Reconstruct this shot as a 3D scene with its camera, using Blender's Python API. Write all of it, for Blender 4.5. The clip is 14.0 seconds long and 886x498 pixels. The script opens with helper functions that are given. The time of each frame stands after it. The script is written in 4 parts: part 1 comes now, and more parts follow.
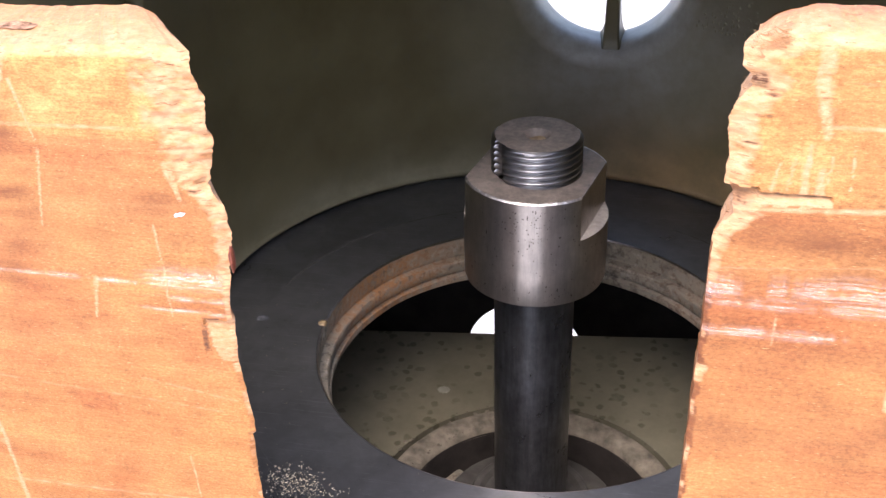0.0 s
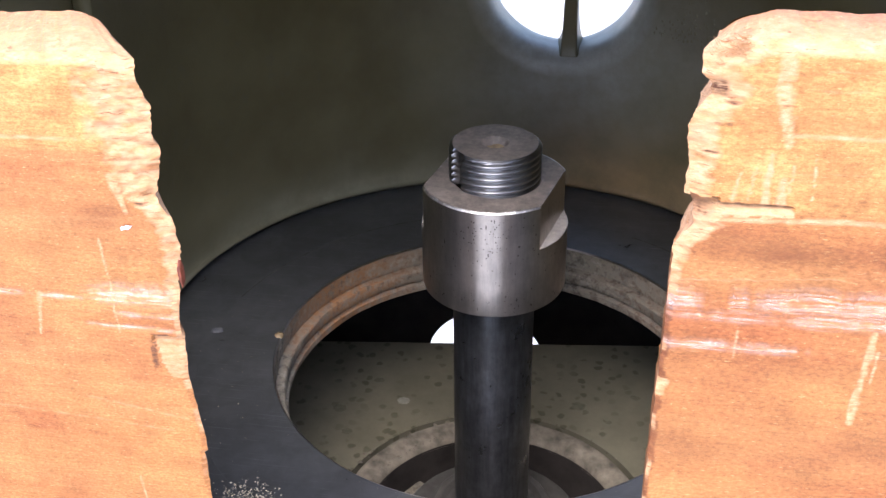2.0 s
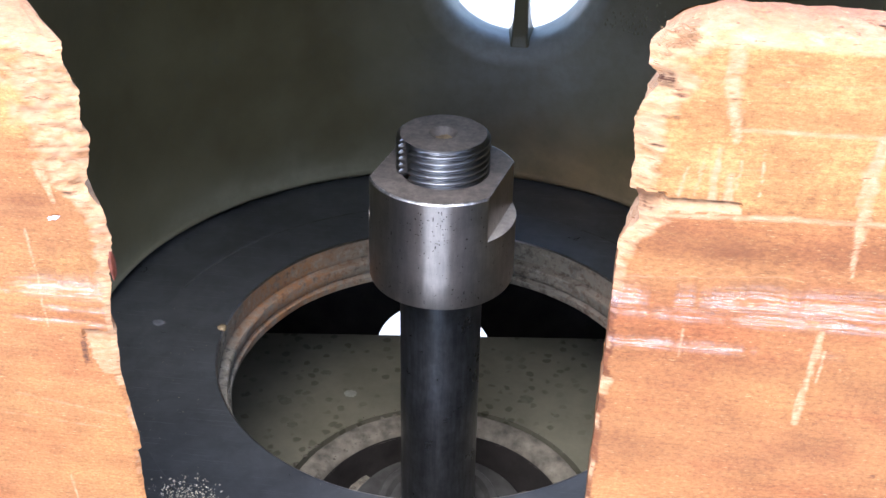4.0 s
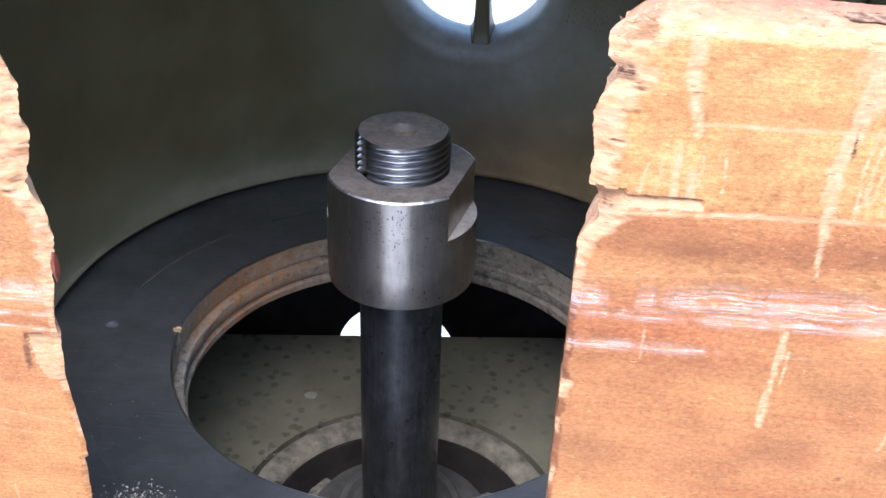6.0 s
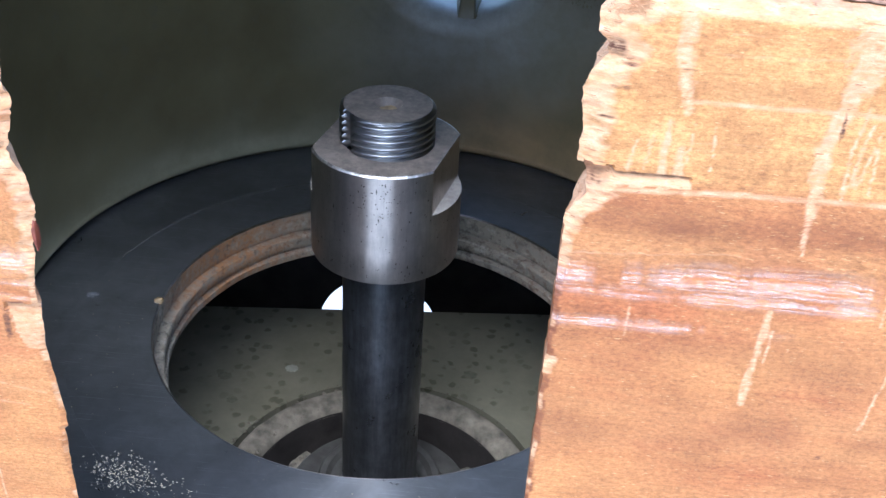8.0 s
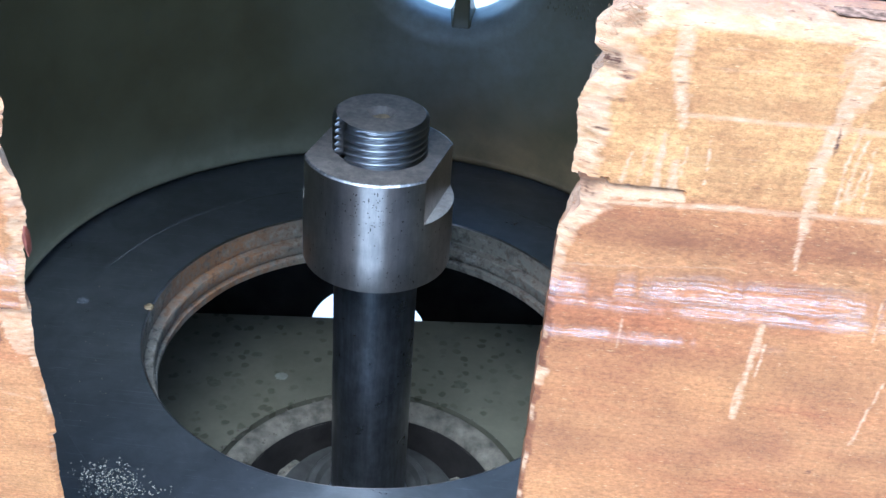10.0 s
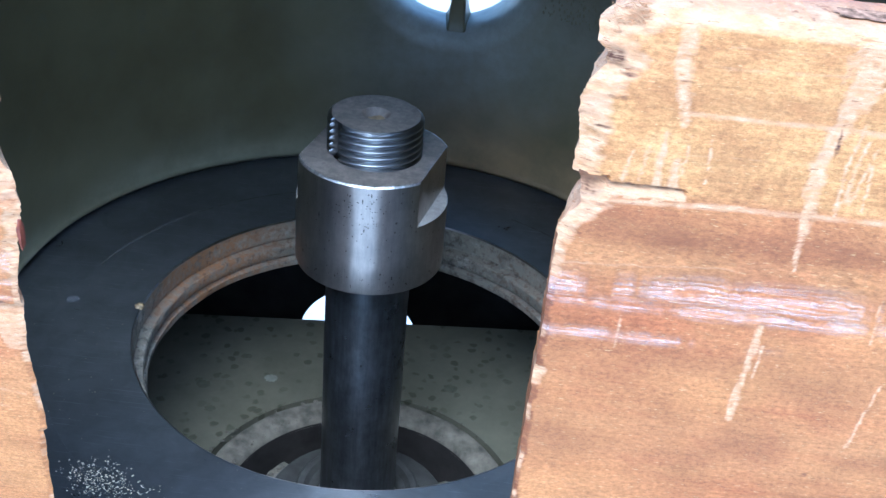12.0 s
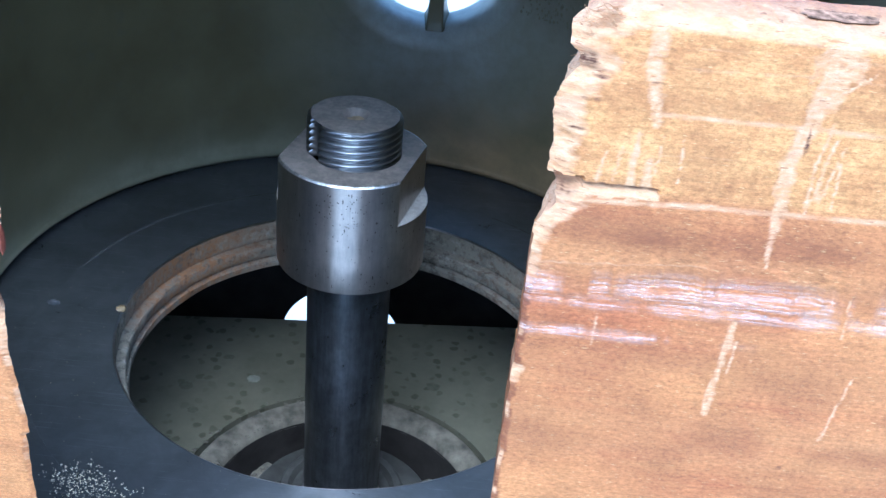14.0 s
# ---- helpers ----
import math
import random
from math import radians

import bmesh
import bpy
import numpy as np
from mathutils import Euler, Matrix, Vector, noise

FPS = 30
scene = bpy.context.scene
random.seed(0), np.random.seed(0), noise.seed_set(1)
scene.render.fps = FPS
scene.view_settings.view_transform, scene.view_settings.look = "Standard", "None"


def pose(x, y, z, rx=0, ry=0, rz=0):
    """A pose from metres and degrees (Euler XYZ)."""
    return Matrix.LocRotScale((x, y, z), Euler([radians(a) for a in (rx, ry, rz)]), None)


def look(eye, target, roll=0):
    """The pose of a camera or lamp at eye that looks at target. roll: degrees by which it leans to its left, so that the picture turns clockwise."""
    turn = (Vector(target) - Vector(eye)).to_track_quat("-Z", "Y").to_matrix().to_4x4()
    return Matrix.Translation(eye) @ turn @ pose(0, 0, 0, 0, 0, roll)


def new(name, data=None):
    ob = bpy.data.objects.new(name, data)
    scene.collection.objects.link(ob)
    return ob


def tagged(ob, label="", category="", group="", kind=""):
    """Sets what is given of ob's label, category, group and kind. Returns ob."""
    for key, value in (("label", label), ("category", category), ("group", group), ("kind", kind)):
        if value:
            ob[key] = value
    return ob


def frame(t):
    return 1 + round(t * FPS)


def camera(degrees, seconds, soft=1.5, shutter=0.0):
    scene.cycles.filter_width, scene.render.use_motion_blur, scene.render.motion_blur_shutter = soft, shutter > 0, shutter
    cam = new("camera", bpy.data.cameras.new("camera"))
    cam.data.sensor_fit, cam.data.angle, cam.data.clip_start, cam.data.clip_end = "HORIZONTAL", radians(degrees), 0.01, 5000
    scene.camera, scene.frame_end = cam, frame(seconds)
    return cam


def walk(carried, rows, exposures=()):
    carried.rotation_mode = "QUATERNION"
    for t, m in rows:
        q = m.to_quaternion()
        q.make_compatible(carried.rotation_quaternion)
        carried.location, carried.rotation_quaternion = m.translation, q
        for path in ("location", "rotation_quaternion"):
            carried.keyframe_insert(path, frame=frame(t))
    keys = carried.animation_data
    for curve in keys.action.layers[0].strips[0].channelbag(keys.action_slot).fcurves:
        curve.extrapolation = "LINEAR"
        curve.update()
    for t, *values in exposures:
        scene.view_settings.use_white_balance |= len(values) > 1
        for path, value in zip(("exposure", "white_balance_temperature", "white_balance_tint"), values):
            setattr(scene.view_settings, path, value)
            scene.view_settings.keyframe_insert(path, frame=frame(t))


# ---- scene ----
# lengths below are in millimetres, turned into metres by MM
MM = 0.001
cam = camera(44.84, 14.0)
# seconds, eye (mm), pitch, roll, yaw (degrees)
ROWS = [
    (0.0, 39.62, -355.15, 258.02, -30.954, -1.770, 12.080),
    (0.5, 39.29, -354.45, 258.36, -30.791, -1.729, 11.196),
    (1.0, 38.94, -353.69, 257.82, -30.646, -1.406, 10.693),
    (1.5, 38.93, -353.72, 257.93, -30.577, -1.204, 10.295),
    (2.0, 39.68, -349.92, 256.03, -30.614, -0.956, 9.647),
    (2.5, 40.10, -346.81, 254.54, -30.881, -0.641, 8.890),
    (3.0, 40.87, -343.38, 253.08, -31.197, -0.194, 8.084),
    (5.5, 40.97, -345.43, 254.33, -30.965, 2.012, 5.125),
    (6.0, 42.00, -338.68, 250.40, -31.146, 1.893, 4.504),
    (6.5, 41.45, -337.64, 249.73, -31.837, 2.326, 3.998),
    (7.0, 41.05, -337.32, 249.04, -32.291, 3.136, 3.595),
    (7.5, 41.31, -338.21, 249.81, -32.444, 3.310, 3.342),
    (10.0, 40.88, -337.75, 249.79, -31.913, 4.272, 2.731),
    (10.5, 39.69, -340.24, 249.82, -31.778, 5.045, 2.540),
    (11.0, 39.77, -342.84, 251.37, -31.530, 5.107, 2.504),
    (11.5, 39.48, -340.19, 249.68, -31.377, 5.193, 2.301),
    (12.0, 39.45, -338.20, 248.11, -31.507, 5.382, 2.060),
    (12.5, 39.44, -339.43, 248.86, -31.665, 5.478, 1.883),
    (13.0, 40.65, -341.82, 250.68, -31.518, 5.402, 1.672),
    (13.5, 40.73, -340.60, 249.94, -31.366, 5.482, 1.404),
    (14.0, 40.18, -339.65, 249.60, -31.531, 5.339, 0.960),
]
EXPOSURES = [(0.0, 1.25, 6450, 20), (3.0, 1.3, 5750, 14), (5.5, 1.25, 5450, 12), (7.5, 1.22, 5250, 10),
             (10.0, 1.17, 4550, 1), (14.0, 1.17, 4450, 1)]
walk(cam, [(t, pose(x * MM, y * MM, z * MM, 90 + p, 0, yaw) @ pose(0, 0, 0, 0, 0, r)) for t, x, y, z, p, r, yaw in ROWS], EXPOSURES)

# ---- light: bright, hazy open sky ----
world = bpy.data.worlds.new("sky")
scene.world = world
world.use_nodes = True
wn = world.node_tree.nodes
sky = wn.new("ShaderNodeTexSky")
sky.sky_type = "NISHITA"
sky.sun_disc = False
sky.sun_elevation, sky.sun_rotation = radians(62), radians(190)
sky.air_density, sky.dust_density = 1.2, 3.0
wn["Background"].inputs["Strength"].default_value = 0.23
world.node_tree.links.new(sky.outputs["Color"], wn["Background"].inputs["Color"])
sun = new("sun", bpy.data.lights.new("sun", "SUN"))
sun.data.energy, sun.data.angle, sun.data.color = 0.95, radians(40), (1.0, 0.94, 0.86)
sun.matrix_world = look((-0.3, -1.8, 3.5), (0, 0, 0))


# ---- materials ----
def material(name, rough=0.5, metal=0.0):
    m = bpy.data.materials.new(name)
    m.use_nodes = True
    b = m.node_tree.nodes["Principled BSDF"]
    b.inputs["Roughness"].default_value, b.inputs["Metallic"].default_value = rough, metal
    return m, m.node_tree.nodes, m.node_tree.links, b


def coords(n, l, scale=(1, 1, 1)):
    tc, mp = n.new("ShaderNodeTexCoord"), n.new("ShaderNodeMapping")
    mp.inputs["Scale"].default_value = scale
    l.new(tc.outputs["Object"], mp.inputs["Vector"])
    return mp.outputs["Vector"]


def tex_noise(n, l, vec, scale, detail=4, rough=0.55, dist=0.0):
    t = n.new("ShaderNodeTexNoise")
    t.inputs["Scale"].default_value, t.inputs["Detail"].default_value = scale, detail
    t.inputs["Roughness"].default_value, t.inputs["Distortion"].default_value = rough, dist
    l.new(vec, t.inputs["Vector"])
    return t.outputs["Fac"]


def ramp(n, l, fac, *stops):
    r = n.new("ShaderNodeValToRGB")
    e = r.color_ramp.elements
    while len(e) < len(stops):
        e.new(0.5)
    for k, (p, c) in enumerate(stops):
        e[k].position, e[k].color = p, ((c, c, c, 1) if isinstance(c, (int, float)) else (*c, 1))
    l.new(fac, r.inputs["Fac"])
    return r.outputs["Color"]


def mix(n, l, fac, a, b, mode="MIX"):
    m = n.new("ShaderNodeMix")
    m.data_type, m.blend_type = "RGBA", mode
    for k, v in ((0, fac), (6, a), (7, b)):
        if isinstance(v, (int, float)):
            m.inputs[k].default_value = v if k == 0 else (v, v, v, 1)
        elif isinstance(v, tuple):
            m.inputs[k].default_value = (*v, 1)
        else:
            l.new(v, m.inputs[k])
    return m.outputs[2]


def bump(n, l, b, height, strength=0.3, dist=0.001):
    u = n.new("ShaderNodeBump")
    u.inputs["Strength"].default_value, u.inputs["Distance"].default_value = strength, dist
    l.new(height, u.inputs["Height"])
    l.new(u.outputs["Normal"], b.inputs["Normal"])


def attribute(n, name):
    a = n.new("ShaderNodeAttribute")
    a.attribute_name = name
    return a.outputs["Fac"]


def mat_wood(name, tone):
    m, n, l, b = material(name)

    def layer(x, y, z, detail=4, rough=0.6, dist=0.0):
        return tex_noise(n, l, coords(n, l, (x, y, z)), 1.0, detail, rough, dist)

    def times(p, q):
        return mix(n, l, 1.0, p, q, "MULTIPLY")

    def broken(key, by, spread, lo, hi):
        """An attribute with its edge torn by a noise."""
        u = n.new("ShaderNodeMath")
        u.operation = "MULTIPLY_ADD"
        l.new(by, u.inputs[0])
        u.inputs[1].default_value = spread
        l.new(attribute(n, key), u.inputs[2])
        v = n.new("ShaderNodeMath")
        v.operation = "SUBTRACT"
        l.new(u.outputs[0], v.inputs[0])
        v.inputs[1].default_value = spread * 0.5
        return ramp(n, l, v.outputs[0], (lo, 0.0), (hi, 1.0))

    band = layer(9, 30, 95, 6, 0.66, 0.9)
    cloud = layer(26, 30, 48, 4, 0.6, 0.4)
    patch = layer(85, 60, 120, 6, 0.74)
    fibre = layer(150, 300, 1500, 6, 0.74)
    fleck = layer(1000, 1000, 1900, 5, 0.78)
    dash = layer(620, 500, 3300, 3, 0.6)
    tear = layer(330, 330, 1100, 6, 0.75)
    crack = layer(300, 400, 2300, 3, 0.6, 0.3)
    rub = layer(95, 300, 3300, 5, 0.75)
    c = ramp(n, l, band, (0.30, (0.315, 0.108, 0.037)), (0.46, (0.385, 0.150, 0.051)), (0.58, (0.415, 0.172, 0.060)), (0.74, (0.465, 0.210, 0.078)))
    c = mix(n, l, ramp(n, l, cloud, (0.42, 0.0), (0.68, 0.6)), c, (0.50, 0.222, 0.070))
    c = mix(n, l, ramp(n, l, cloud, (0.30, 0.55), (0.46, 0.0)), c, (0.34, 0.098, 0.034))
    c = mix(n, l, broken("yellow", patch, 0.5, 0.05, 0.9), c, ramp(n, l, patch, (0.34, (0.43, 0.190, 0.060)), (0.52, (0.515, 0.256, 0.082)), (0.68, (0.575, 0.318, 0.118))))
    c = times(c, ramp(n, l, patch, (0.30, 0.78), (0.70, 1.18)))
    c = times(c, ramp(n, l, fibre, (0.33, 0.78), (0.5, 1.0), (0.67, 1.15)))
    c = times(c, ramp(n, l, fleck, (0.36, 0.70), (0.5, 1.0), (0.64, 1.27)))
    sparse = ramp(n, l, cloud, (0.38, 0.35), (0.62, 0.95))
    c = mix(n, l, times(ramp(n, l, dash, (0.615, 0.0), (0.67, 0.65)), sparse), c, (0.17, 0.058, 0.022))
    c = mix(n, l, ramp(n, l, dash, (0.31, 0.7), (0.375, 0.0)), c, (0.66, 0.40, 0.17))
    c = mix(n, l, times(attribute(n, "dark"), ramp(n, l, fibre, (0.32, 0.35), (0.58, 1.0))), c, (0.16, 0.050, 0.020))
    c = times(c, tone)
    raw = broken("raw", tear, 0.75, 0.12, 0.85)
    rawc = ramp(n, l, tear, (0.28, (0.44, 0.215, 0.10)), (0.48, (0.56, 0.315, 0.158)), (0.70, (0.66, 0.43, 0.25)))
    rawc = mix(n, l, ramp(n, l, patch, (0.46, 0.0), (0.62, 0.6)), rawc, (0.58, 0.30, 0.165))
    rawc = mix(n, l, ramp(n, l, crack, (0.62, 0.0), (0.68, 0.85)), rawc, (0.20, 0.08, 0.04))
    c = mix(n, l, raw, c, rawc)
    c = mix(n, l, times(broken("pit_shade", tear, 0.8, 0.22, 0.75), ramp(n, l, crack, (0.36, 0.4), (0.55, 1.0))), c, (0.09, 0.036, 0.02))
    l.new(c, b.inputs["Base Color"])
    b.inputs["Specular IOR Level"].default_value = 0.25
    l.new(mix(n, l, raw, ramp(n, l, patch, (0.3, 0.36), (0.7, 0.52)), 0.85), b.inputs["Roughness"])
    # varnish, thin over the flat face, polished in streaks where the board is rubbed
    gl = times(ramp(n, l, attribute(n, "gloss"), (0.02, 0.0), (0.5, 1.0)), ramp(n, l, rub, (0.475, 0.0), (0.515, 1.0)))
    b.inputs["Coat Roughness"].default_value, b.inputs["Coat IOR"].default_value = 0.09, 3.2
    l.new(mix(n, l, raw, mix(n, l, gl, 0.03, 1.0), 0.0), b.inputs["Coat Weight"])
    rough = n.new("ShaderNodeBump")
    rough.inputs["Distance"].default_value = 0.0009
    l.new(times(raw, ramp(n, l, tear, (0.0, 0.0), (1.0, 0.9))), rough.inputs["Strength"])
    l.new(mix(n, l, 0.5, tear, layer(700, 700, 1500, 4, 0.7)), rough.inputs["Height"])
    u1, u2 = n.new("ShaderNodeBump"), n.new("ShaderNodeBump")
    u1.inputs["Strength"].default_value, u1.inputs["Distance"].default_value = 0.35, 0.0004
    l.new(mix(n, l, 0.5, fibre, dash), u1.inputs["Height"])
    l.new(rough.outputs["Normal"], u1.inputs["Normal"])
    u2.inputs["Distance"].default_value = 0.0004
    l.new(gl, u2.inputs["Strength"])
    l.new(rub, u2.inputs["Height"])
    l.new(u1.outputs["Normal"], u2.inputs["Normal"])
    l.new(u1.outputs["Normal"], b.inputs["Normal"])
    l.new(u2.outputs["Normal"], b.inputs["Coat Normal"])
    return m


def mat_hood():
    m, n, l, b = material("olive_paint", 0.42)
    v = coords(n, l)
    big = tex_noise(n, l, v, 14, 5, 0.6)
    small = tex_noise(n, l, v, 160, 4, 0.6)
    c = ramp(n, l, big, (0.3, (0.091, 0.071, 0.031)), (0.7, (0.176, 0.151, 0.074)))
    c = mix(n, l, ramp(n, l, small, (0.58, 0.0), (0.75, 0.35)), c, (0.12, 0.115, 0.085))
    # brown is settled dust; the olive part paints light onto the lower wall
    dust_light = attribute(n, "dust_light")
    dn = mix(n, l, 1.0, dust_light, ramp(n, l, tex_noise(n, l, v, 45, 5, 0.65), (0.3, 0.35), (0.65, 1.0)), "MULTIPLY")
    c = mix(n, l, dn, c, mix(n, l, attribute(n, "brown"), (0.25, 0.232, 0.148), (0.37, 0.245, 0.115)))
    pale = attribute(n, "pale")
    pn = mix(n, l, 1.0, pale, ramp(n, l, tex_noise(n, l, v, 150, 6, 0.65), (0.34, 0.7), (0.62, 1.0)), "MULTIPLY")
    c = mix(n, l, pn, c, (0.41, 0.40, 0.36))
    l.new(c, b.inputs["Base Color"])
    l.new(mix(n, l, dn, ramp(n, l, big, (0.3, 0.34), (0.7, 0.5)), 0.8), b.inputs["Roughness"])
    bump(n, l, b, small, 0.25, 0.0006)
    return m


def mat_table():
    m, n, l, b = material("turned_cast_iron", 0.36, 0.75)
    v = coords(n, l)
    cloud = tex_noise(n, l, v, 22, 5, 0.6)
    smear = tex_noise(n, l, v, 75, 6, 0.7, 0.6)
    specks = tex_noise(n, l, v, 900, 2, 0.5)
    reach = n.new("ShaderNodeVectorMath")
    reach.operation = "LENGTH"
    l.new(v, reach.inputs[0])
    rings = n.new("ShaderNodeTexNoise")
    rings.noise_dimensions = "1D"
    rings.inputs["Scale"].default_value, rings.inputs["Detail"].default_value = 1500, 4
    l.new(reach.outputs["Value"], rings.inputs["W"])
    scratch = tex_noise(n, l, coords(n, l, (35, 1900, 1)), 1.0, 4, 0.65, 0.2)
    c = ramp(n, l, cloud, (0.3, (0.148, 0.153, 0.160)), (0.7, (0.236, 0.245, 0.256)))
    c = mix(n, l, 1.0, c, ramp(n, l, smear, (0.34, 0.88), (0.68, 1.14)), "MULTIPLY")
    c = mix(n, l, ramp(n, l, specks, (0.72, 0.0), (0.77, 0.6)), c, (0.36, 0.33, 0.28))
    c = mix(n, l, ramp(n, l, scratch, (0.60, 0.0), (0.70, 0.5)), c, (0.42, 0.43, 0.45))
    l.new(c, b.inputs["Base Color"])
    l.new(ramp(n, l, smear, (0.3, 0.27), (0.7, 0.36)), b.inputs["Roughness"])
    tg = n.new("ShaderNodeTangent")
    tg.direction_type, tg.axis = "RADIAL", "Z"
    l.new(tg.outputs["Tangent"], b.inputs["Tangent"])
    b.inputs["Anisotropic"].default_value, b.inputs["Anisotropic Rotation"].default_value = 0.88, 0.25
    bump(n, l, b, mix(n, l, 0.5, rings.outputs["Fac"], scratch), 0.06, 0.0003)
    return m


def mat_rust():
    m, n, l, b = material("rusty_dusty_iron", 0.85)
    v = coords(n, l)
    a = tex_noise(n, l, v, 60, 6, 0.7)
    s = tex_noise(n, l, v, 260, 5, 0.7)
    c = ramp(n, l, a, (0.3, (0.10, 0.092, 0.078)), (0.45, (0.26, 0.235, 0.185)), (0.58, (0.27, 0.235, 0.18)), (0.72, (0.48, 0.45, 0.38)))
    c = mix(n, l, ramp(n, l, s, (0.5, 0.0), (0.62, 0.8)), c, (0.085, 0.072, 0.058))
    c = mix(n, l, mix(n, l, 1.0, attribute(n, "rust"), ramp(n, l, s, (0.36, 0.15), (0.58, 1.0)), "MULTIPLY"), c, (0.40, 0.20, 0.085))
    crust = tex_noise(n, l, v, 190, 5, 0.72)
    c = mix(n, l, ramp(n, l, crust, (0.56, 0.0), (0.66, 0.55)), c, (0.05, 0.042, 0.035))
    c = mix(n, l, ramp(n, l, crust, (0.34, 0.4), (0.44, 0.0)), c, (0.50, 0.43, 0.32))
    l.new(c, b.inputs["Base Color"])
    bump(n, l, b, s, 0.6, 0.001)
    return m


def mat_plate():
    m, n, l, b = material("spotted_olive_casting", 0.62)
    v = coords(n, l)
    vo = n.new("ShaderNodeTexVoronoi")
    vo.inputs["Scale"].default_value = 165
    vo.inputs["Randomness"].default_value = 1.0
    warp = n.new("ShaderNodeVectorMath")
    warp.operation = "MULTIPLY_ADD"
    nz = n.new("ShaderNodeTexNoise")
    nz.inputs["Scale"].default_value = 220
    l.new(v, nz.inputs["Vector"])
    l.new(nz.outputs["Color"], warp.inputs[0])
    warp.inputs[1].default_value = (0.004, 0.004, 0.0)
    l.new(v, warp.inputs[2])
    l.new(warp.outputs["Vector"], vo.inputs["Vector"])
    sp = ramp(n, l, vo.outputs["Distance"], (0.26, 1.0), (0.38, 0.0))
    sel = ramp(n, l, vo.outputs["Color"], (0.42, 0.0), (0.5, 1.0))
    patch = ramp(n, l, tex_noise(n, l, v, 24, 3), (0.38, 0.3), (0.54, 1.0))
    k = mix(n, l, 1.0, mix(n, l, 1.0, sp, sel, "MULTIPLY"), patch, "MULTIPLY")
    base = ramp(n, l, tex_noise(n, l, v, 40, 5, 0.65), (0.3, (0.172, 0.161, 0.110)), (0.7, (0.245, 0.230, 0.163)))
    c = mix(n, l, mix(n, l, 1.0, k, 0.85, "MULTIPLY"), base, (0.098, 0.090, 0.052))
    l.new(c, b.inputs["Base Color"])
    bump(n, l, b, tex_noise(n, l, v, 300, 4), 0.25, 0.0005)
    return m


def mat_steel(name, col, rough, metal=1.0, streak=True, stain=(0.10, 0.085, 0.075), vary=1.0, pitted=0.0, mottle=0.0):
    m, n, l, b = material(name, rough, metal)
    v = coords(n, l)
    turned = tex_noise(n, l, coords(n, l, (25, 25, 2500)), 1.0, 3)
    cloud = tex_noise(n, l, v, 70, 5, 0.65)
    pits = tex_noise(n, l, coords(n, l, (900, 900, 600)), 1.0, 2, 0.5)
    c = ramp(n, l, cloud, (0.35, tuple(x * 0.82 for x in col)), (0.7, col))
    c = mix(n, l, ramp(n, l, pits, (0.69, 0.0), (0.72, 0.85 * pitted)), c, stain)
    if mottle:
        rub = tex_noise(n, l, coords(n, l, (420, 420, 45)), 1.0, 5, 0.7)
        spot = tex_noise(n, l, coords(n, l, (160, 160, 110)), 1.0, 5, 0.7)
        c = mix(n, l, mottle, c, ramp(n, l, rub, (0.36, 0.45), (0.66, 1.5)), "MULTIPLY")
        c = mix(n, l, mottle, c, ramp(n, l, spot, (0.38, 0.55), (0.62, 1.35)), "MULTIPLY")
    l.new(c, b.inputs["Base Color"])
    l.new(ramp(n, l, cloud, (0.3, rough * (1 - 0.06 * vary)), (0.7, rough * (1 + 0.08 * vary))), b.inputs["Roughness"])
    bump(n, l, b, turned, 0.06 if streak else 0.0, 0.0003)
    if streak:
        tg = n.new("ShaderNodeTangent")
        tg.direction_type, tg.axis = "RADIAL", "Z"
        l.new(tg.outputs["Tangent"], b.inputs["Tangent"])
        b.inputs["Anisotropic"].default_value, b.inputs["Anisotropic Rotation"].default_value = 0.8, 0.25
    return m


def mat_plain(name, col, rough, scale=60.0, vary=0.25, metal=0.0):
    m, n, l, b = material(name, rough, metal)
    v = coords(n, l)
    f = tex_noise(n, l, v, scale, 5, 0.6)
    c = ramp(n, l, f, (0.3, tuple(x * (1 - vary) for x in col)), (0.7, tuple(min(1, x * (1 + vary)) for x in col)))
    l.new(c, b.inputs["Base Color"])
    bump(n, l, b, f, 0.3, 0.001)
    return m


WOOD, WOOD_PALE, HOOD, TABLE, RUST, PLATE = mat_wood("varnished_brown_timber", (1.0, 1.0, 1.0)), mat_wood("varnished_orange_timber", (1.08, 1.12, 1.14)), mat_hood(), mat_table(), mat_rust(), mat_plate()
STEEL = mat_steel("turned_steel", (0.56, 0.52, 0.49), 0.34, pitted=1.0, mottle=0.22)
SHAFT = mat_steel("dark_oiled_steel", (0.18, 0.187, 0.203), 0.29, 0.9, vary=2.0, mottle=0.4)
THREAD = mat_steel("thread_steel", (0.36, 0.365, 0.38), 0.3, 1.0, False)
DULL = mat_steel("dusty_steel", (0.25, 0.21, 0.175), 0.62, 0.25, False, mottle=0.4)
BRIGHT = mat_steel("rubbed_steel", (0.66, 0.64, 0.62), 0.42, 1.0, False, mottle=0.8)
PALE = mat_steel("dusty_pale_steel", (0.46, 0.42, 0.37), 0.7, 0.15, False, mottle=0.3)
GREY = mat_plain("worn_grey_iron", (0.10, 0.096, 0.088), 0.55, 120, 0.3, 0.3)
DARK = mat_plain("dark_iron", (0.035, 0.032, 0.03), 0.8, 40)
CONCRETE = mat_plain("pale_concrete", (0.55, 0.54, 0.50), 0.9, 3.0, 0.15)
CHIPS = mat_plain("sawdust", (0.75, 0.64, 0.46), 0.9, 900, 0.4)
GREASE = mat_plain("brown_grease", (0.30, 0.22, 0.12), 0.5, 400, 0.5)
